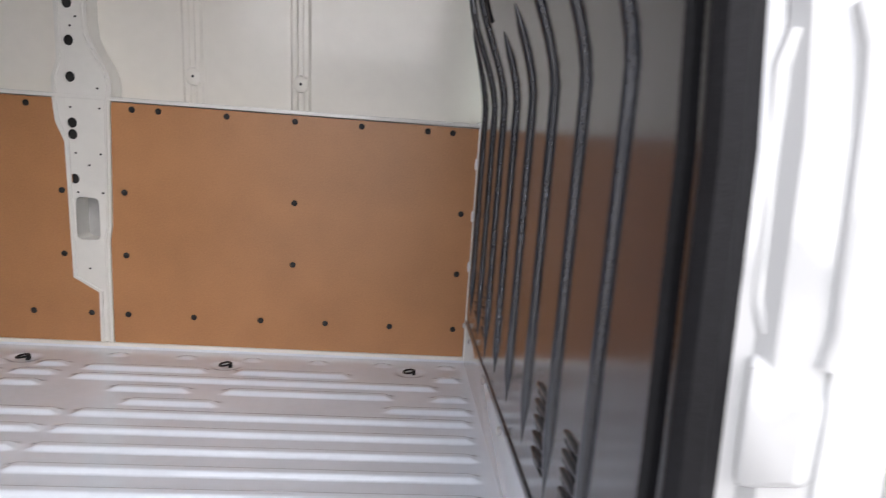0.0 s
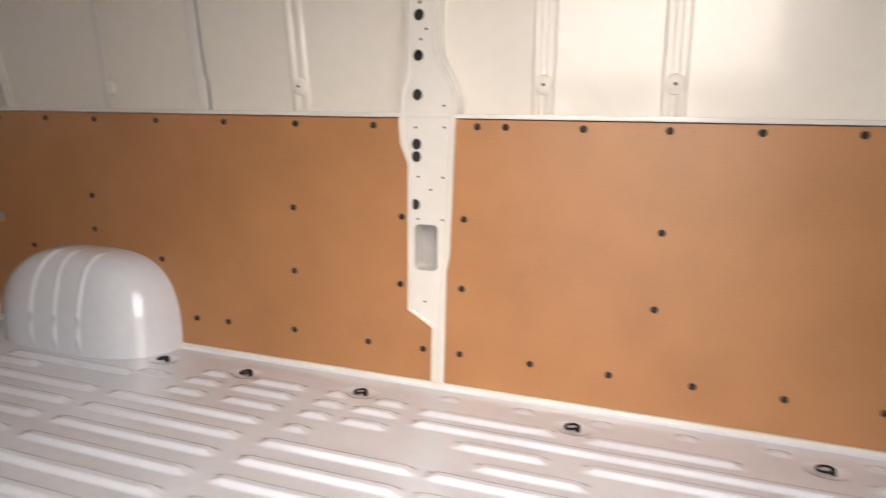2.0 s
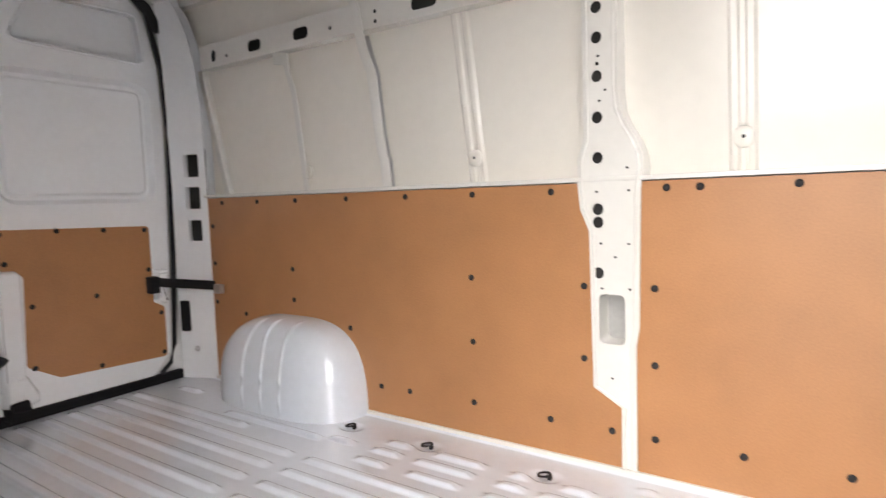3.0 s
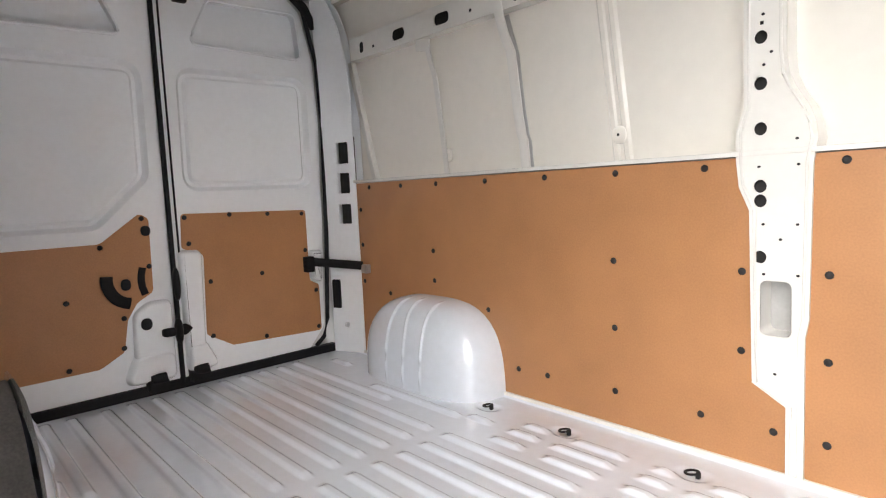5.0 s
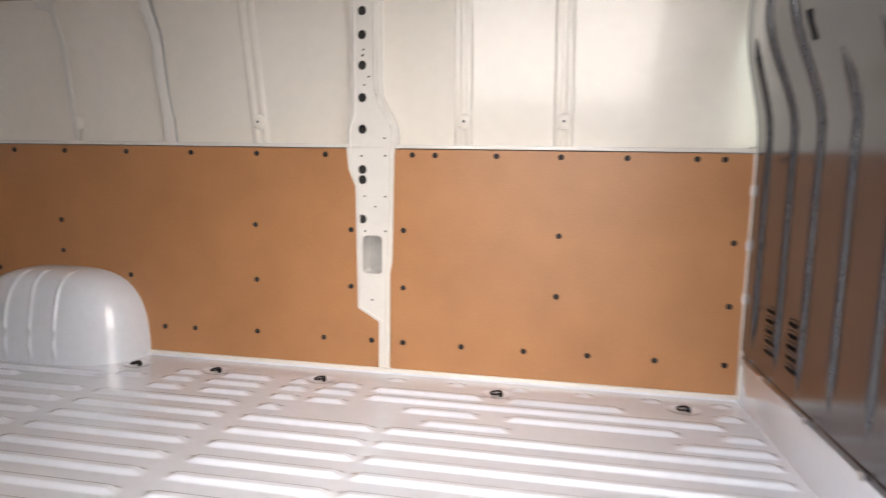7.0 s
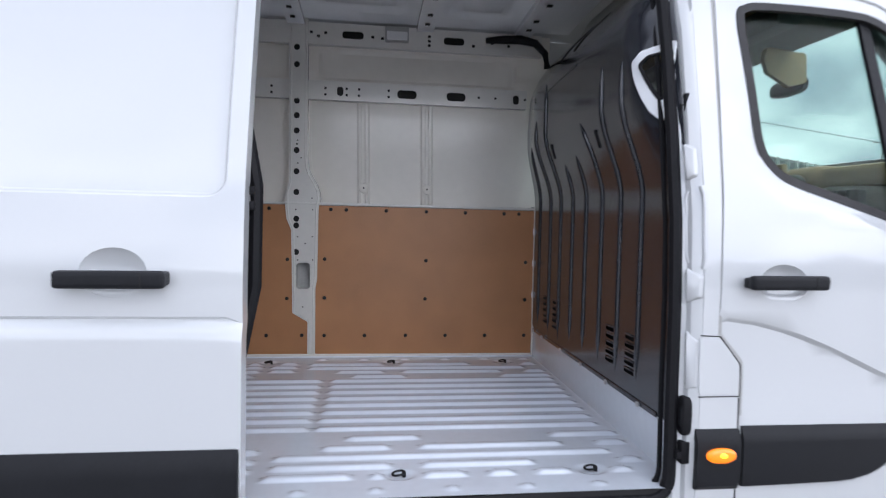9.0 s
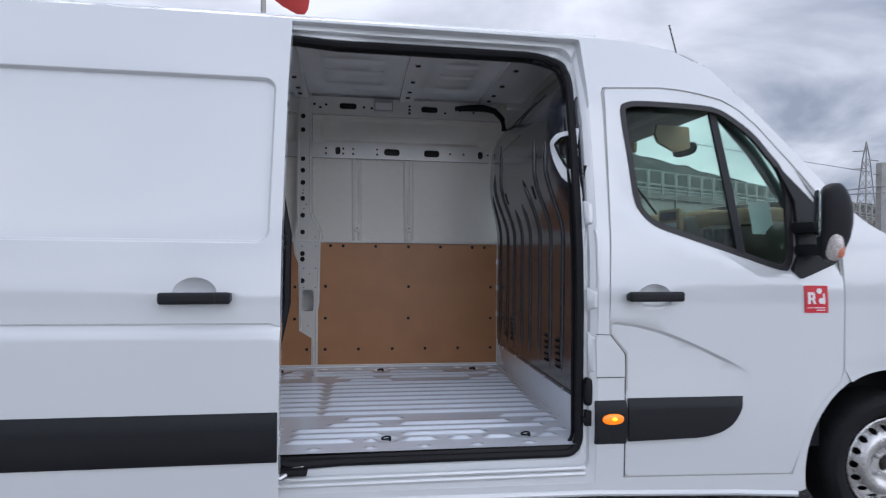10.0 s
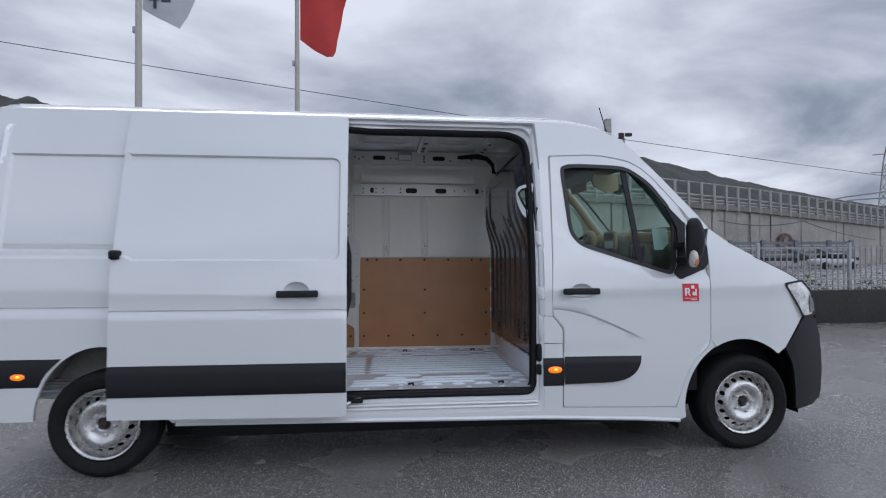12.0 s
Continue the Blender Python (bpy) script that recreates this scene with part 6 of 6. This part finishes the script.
for x in (33.0, 34.2, 42.5):
    part("wheel", lathe([(0.0, 0.0), (0.3, 0.0), (0.5, 0.03), (0.5, 0.25)], 16), TYRE, trailer, "", Matrix.Translation((x, 49.2, 0.5)))
car = empty("car", (38, 45, 0))
tagged(car, "light grey parked car seen behind the fence", "car")
part("car_body", joined([puff(38.2, 45, 0.62, 2.15, 0.85, 0.38, 4, 12, 24)]), CARPAINT, car)
part("car_cabin", puff(38.3, 45, 1.08, 1.25, 0.75, 0.38, 2.8, 12, 24), RUBBER, car, "dark car windows")
part("car_roof", puff(38.35, 45, 1.36, 0.85, 0.68, 0.09, 3, 8, 20), CARPAINT, car)
for x in (36.9, 39.6):
    part("wheel", lathe([(0.0, 0.0), (0.2, 0.0), (0.32, 0.02), (0.32, 0.2)], 16), TYRE, car, "", Matrix.Translation((x, 44.1, 0.32)))

# flag poles
def flag_pole(x, y, r, label):
    pole = empty("flag_pole", (x, y, 0))
    tagged(pole, label, "flag pole", group="flag poles behind the van")
    part("pole", tube([(x, y, -0.05), (x, y, 4.0), (x, y, 8.8)], [r, r * 0.95, r * 0.7], 14), POLEM, pole)
    part("finial", puff(x, y, 8.83, r, r, r, 2, 8, 10), STEEL, pole)
    return pole


def flag(pole, x, y, top, outline, mat, wave, label):
    part("flag_cloth", sheet(outline, lambda u, v, d: (x + u, y + d + wave * math.sin(u * 4.2 + v * 1.6) * min(1, u * 1.5), top + v), 0.006, (), (), 0.09), mat, pole, label)


p1 = flag_pole(-6.91, 7.43, 0.066, "cream flag pole with a grey-white printed flag")
p2 = flag_pole(-4.28, 9.07, 0.058, "cream flag pole with a red flag")
flag(p2, -4.215, 9.07, 8.3, [(0, 0), (1.15, -0.30), (1.10, -0.9), (0.92, -1.5), (0.86, -1.9), (0.80, -2.2), (0.76, -2.50), (0.70, -2.60), (0.56, -2.60), (0.30, -2.45), (0.0, -2.22)], REDFLAG, 0.10, "red flag hanging in loose folds")
flag(p1, -6.84, 7.43, 7.6, [(0, 0), (1.1, -0.3), (1.05, -1.0), (0.78, -1.75), (0.66, -2.0), (0.30, -1.83), (0.0, -1.66)], WHITEFLAG, 0.08, "grey-white flag with dark shapes")
for pts in (rect(0.12, 0.30, -1.50, -1.30), rect(0.34, 0.50, -1.52, -1.36), rect(0.20, 0.26, -1.65, -1.50), rect(0.15, 0.8, -1.0, -0.9)):
    part("flag_print", sheet(pts, lambda u, v, d: (-6.84 + u, 7.43 - 0.012 + d * 0.5 + 0.08 * math.sin(u * 4.2 + v * 1.6) * min(1, u * 1.5), 7.6 + v), 0.004, (), (), 0.09), FLAGPRINT, p1)
for pole, x, y in ((p1, -6.91, 7.43), (p2, -4.28, 9.07)):
    part("rope_cleat", box(x - 0.10, x - 0.05, y - 0.03, y + 0.02, 5.5, 5.62, 0.01), GALV, pole)

# floodlight mast, concrete mast, lattice pylon
mast = empty("floodlight_mast", (27.5, 65, 0))
tagged(mast, "tall floodlight mast behind the viaduct", "light mast")
part("mast_pole", tube([(27.5, 65, -0.1), (27.5, 65, 15.6)], 0.14, 8), GREYMETAL, mast)
part("floodlight", box(26.8, 27.4, 64.6, 65.0, 15.5, 16.2, 0.05), DARKCONC_SHADE, mast)
part("floodlight", box(27.6, 28.4, 64.6, 65.0, 15.8, 16.2, 0.05), DARKCONC_SHADE, mast)
column = empty("chimney_column", (24.2, 62, 0))
tagged(column, "grey square column behind the viaduct", "column")
part("column_shaft", box(23.9, 24.6, 61.7, 62.3, -0.1, 17.2, 0.05), GREYMETAL, column)
cmast = empty("catenary_mast", (42.6, 43, 0))
tagged(cmast, "grey railway catenary mast with wires", "mast")
part("mast_pole", box(42.3, 42.95, 42.7, 43.3, -0.1, 8.9, 0.05), GREYMETAL, cmast)
part("cross_arm", tube([(42.6, 43, 7.9), (41.8, 43, 7.9)], 0.05, 6), GREYMETAL, cmast)
part("contact_arm", tube([(42.6, 42.6, 6.9), (39.6, 45, 6.5), (37.8, 46, 6.1)], 0.07, 6), GALV, cmast)
part("contact_arm", tube([(42.6, 42.6, 6.3), (39.8, 45, 6.2)], 0.06, 6), GALV, cmast)
pyl = empty("lattice_pylon", (124.6, 130, 0))
tagged(pyl, "steel lattice power pylon", "pylon")
legs = [(-2.2, -2.2), (2.2, -2.2), (2.2, 2.2), (-2.2, 2.2)]
for lx, ly in legs:
    part("leg", tube([(124.6 + lx, 130 + ly, -0.2), (124.6 + lx * 0.25, 130 + ly * 0.25, 24), (124.6, 130, 28.6)], 0.16, 5), GREYMETAL, pyl)
for k in range(10):
    z0, z1 = 2.4 * k, 2.4 * (k + 1)
    f0, f1 = 1 - 0.75 * z0 / 24, 1 - 0.75 * z1 / 24
    for j in range(4):
        (ax, ay), (bx, by) = legs[j], legs[(j + 1) % 4]
        part("brace", tube([(124.6 + ax * f0, 130 + ay * f0, z0), (124.6 + bx * f1, 130 + by * f1, z1)], 0.09, 4), GREYMETAL, pyl)
for z, w in ((26.0, 3.8), (21.5, 4.4), (23.8, -3.6)):
    part("cross_arm", tube([(124.6, 130, z + 0.3), (124.6 - w, 130, z)], 0.15, 5), GREYMETAL, pyl)

# overhead wires
def wire(a, b, sag, r, label):
    pts = []
    for k in range(25):
        t = k / 24
        p = Vector(a).lerp(Vector(b), t)
        p.z -= sag * 4 * t * (1 - t)
        pts.append(p)
    w = part("overhead_wire", tube(pts, r, 5), CABLE)
    tagged(w, label, "wire")


wire((-30.9, 44.1, 17.8), (60.0, 62.1, 10.9), 0.35, 0.034, "thin dark overhead wire")
wire((30, 49, 4.6), (44, 56, 5.0), 0.5, 0.05, "dark sagging cable along the concrete wall")
wire((44, 56, 5.0), (62, 66, 3.2), 0.3, 0.05, "dark sagging cable along the concrete wall")

# shrubs by the fence foot
for sx, sy in ((8.0, 7.6), (9.6, 7.65), (11.2, 7.6), (6.6, 7.7)):
    rng = random.Random(int(sx * 10))
    vs, fs = [], []
    for _ in range(160):
        c = Vector((sx + rng.gauss(0, 0.28), sy + abs(rng.gauss(0, 0.12)), 0.5 + abs(rng.gauss(0.12, 0.16))))
        a = Vector((rng.uniform(-1, 1), rng.uniform(-1, 1), rng.uniform(-1, 1))).normalized() * 0.05
        b = Vector((rng.uniform(-1, 1), rng.uniform(-1, 1), rng.uniform(-1, 1))).normalized() * 0.03
        i = len(vs)
        vs += [c - a, c + b, c + a, c - b]
        fs.append((i, i + 1, i + 2, i + 3))
    for k in range(6):
        i = len(vs)
        x = sx + rng.gauss(0, 0.2)
        vs += [(x, sy, -0.05), (x + 0.012, sy, -0.05), (x + 0.012, sy, 0.7), (x, sy, 0.7)]
        fs.append((i, i + 1, i + 2, i + 3))
    shrub = part("shrub", (vs, fs), SHRUB)
    tagged(shrub, "scrubby green shrub behind the yard fence", "shrub", group="shrubs behind the fence", kind="stuff")

# wooded hill: one sheet with an uneven, tree-topped crest
HILLS = ((-420, 700, 184), (-402, 700, 178), (-386, 700, 181), (-364, 700, 173), (-345, 700, 160), (-320, 700, 130), (-250, 700, 60), (-60, 700, 50), (100, 700, 80), (220, 690, 112), (330, 690, 123), (385, 690, 111), (455, 690, 95), (570, 690, 74), (665, 690, 63), (800, 700, 48), (1100, 760, 30))
hx = [a for a, _, _ in HILLS]
hz = [c for _, _, c in HILLS]
hrows = []
for j in range(14):
    row = []
    for i in range(420):
        x = -520 + i * 3.9
        crest = float(np.interp(x, hx, hz)) + 3.0 * noise.noise((x * 0.05, 1.0, 0)) + 1.6 * noise.noise((x * 0.22, 7.0, 0)) + 0.9 * noise.noise((x * 0.7, 3.0, 0))
        f = j / 13
        row.append((x, 700 - 260 * (1 - f) + 6 * noise.noise((x * 0.05, f * 9, 2)), -2 + (crest + 2) * f ** 0.8 + 3.0 * noise.noise((x * 0.08, f * 8, 5)) * (f * (1 - f) * 4)))
    hrows.append(row)
# the valley side across the yard, which the paint mirrors
brows = []
for j in range(10):
    row = []
    for i in range(121):
        a = radians(-150 + i)
        rise = 20 + 5 * math.sin(a * 5)
        crest = rise + 4.0 * noise.noise((i * 0.35, 4.0, 0)) + 2.0 * noise.noise((i * 0.9, 2.0, 0))
        f = j / 9
        r = 170 + 90 * f
        row.append((r * math.cos(a), r * math.sin(a), -2 + (crest + 2) * f ** 0.8))
    brows.append(row)
valley = part("wooded_hill", loft(brows), HILL, sharp=180)
tagged(valley, "dark wooded valley side across the yard", "hill", kind="stuff")
hill = part("wooded_hill", loft(hrows), HILL, sharp=180)
tagged(hill, "distant dark wooded hillside", "hill", kind="stuff")
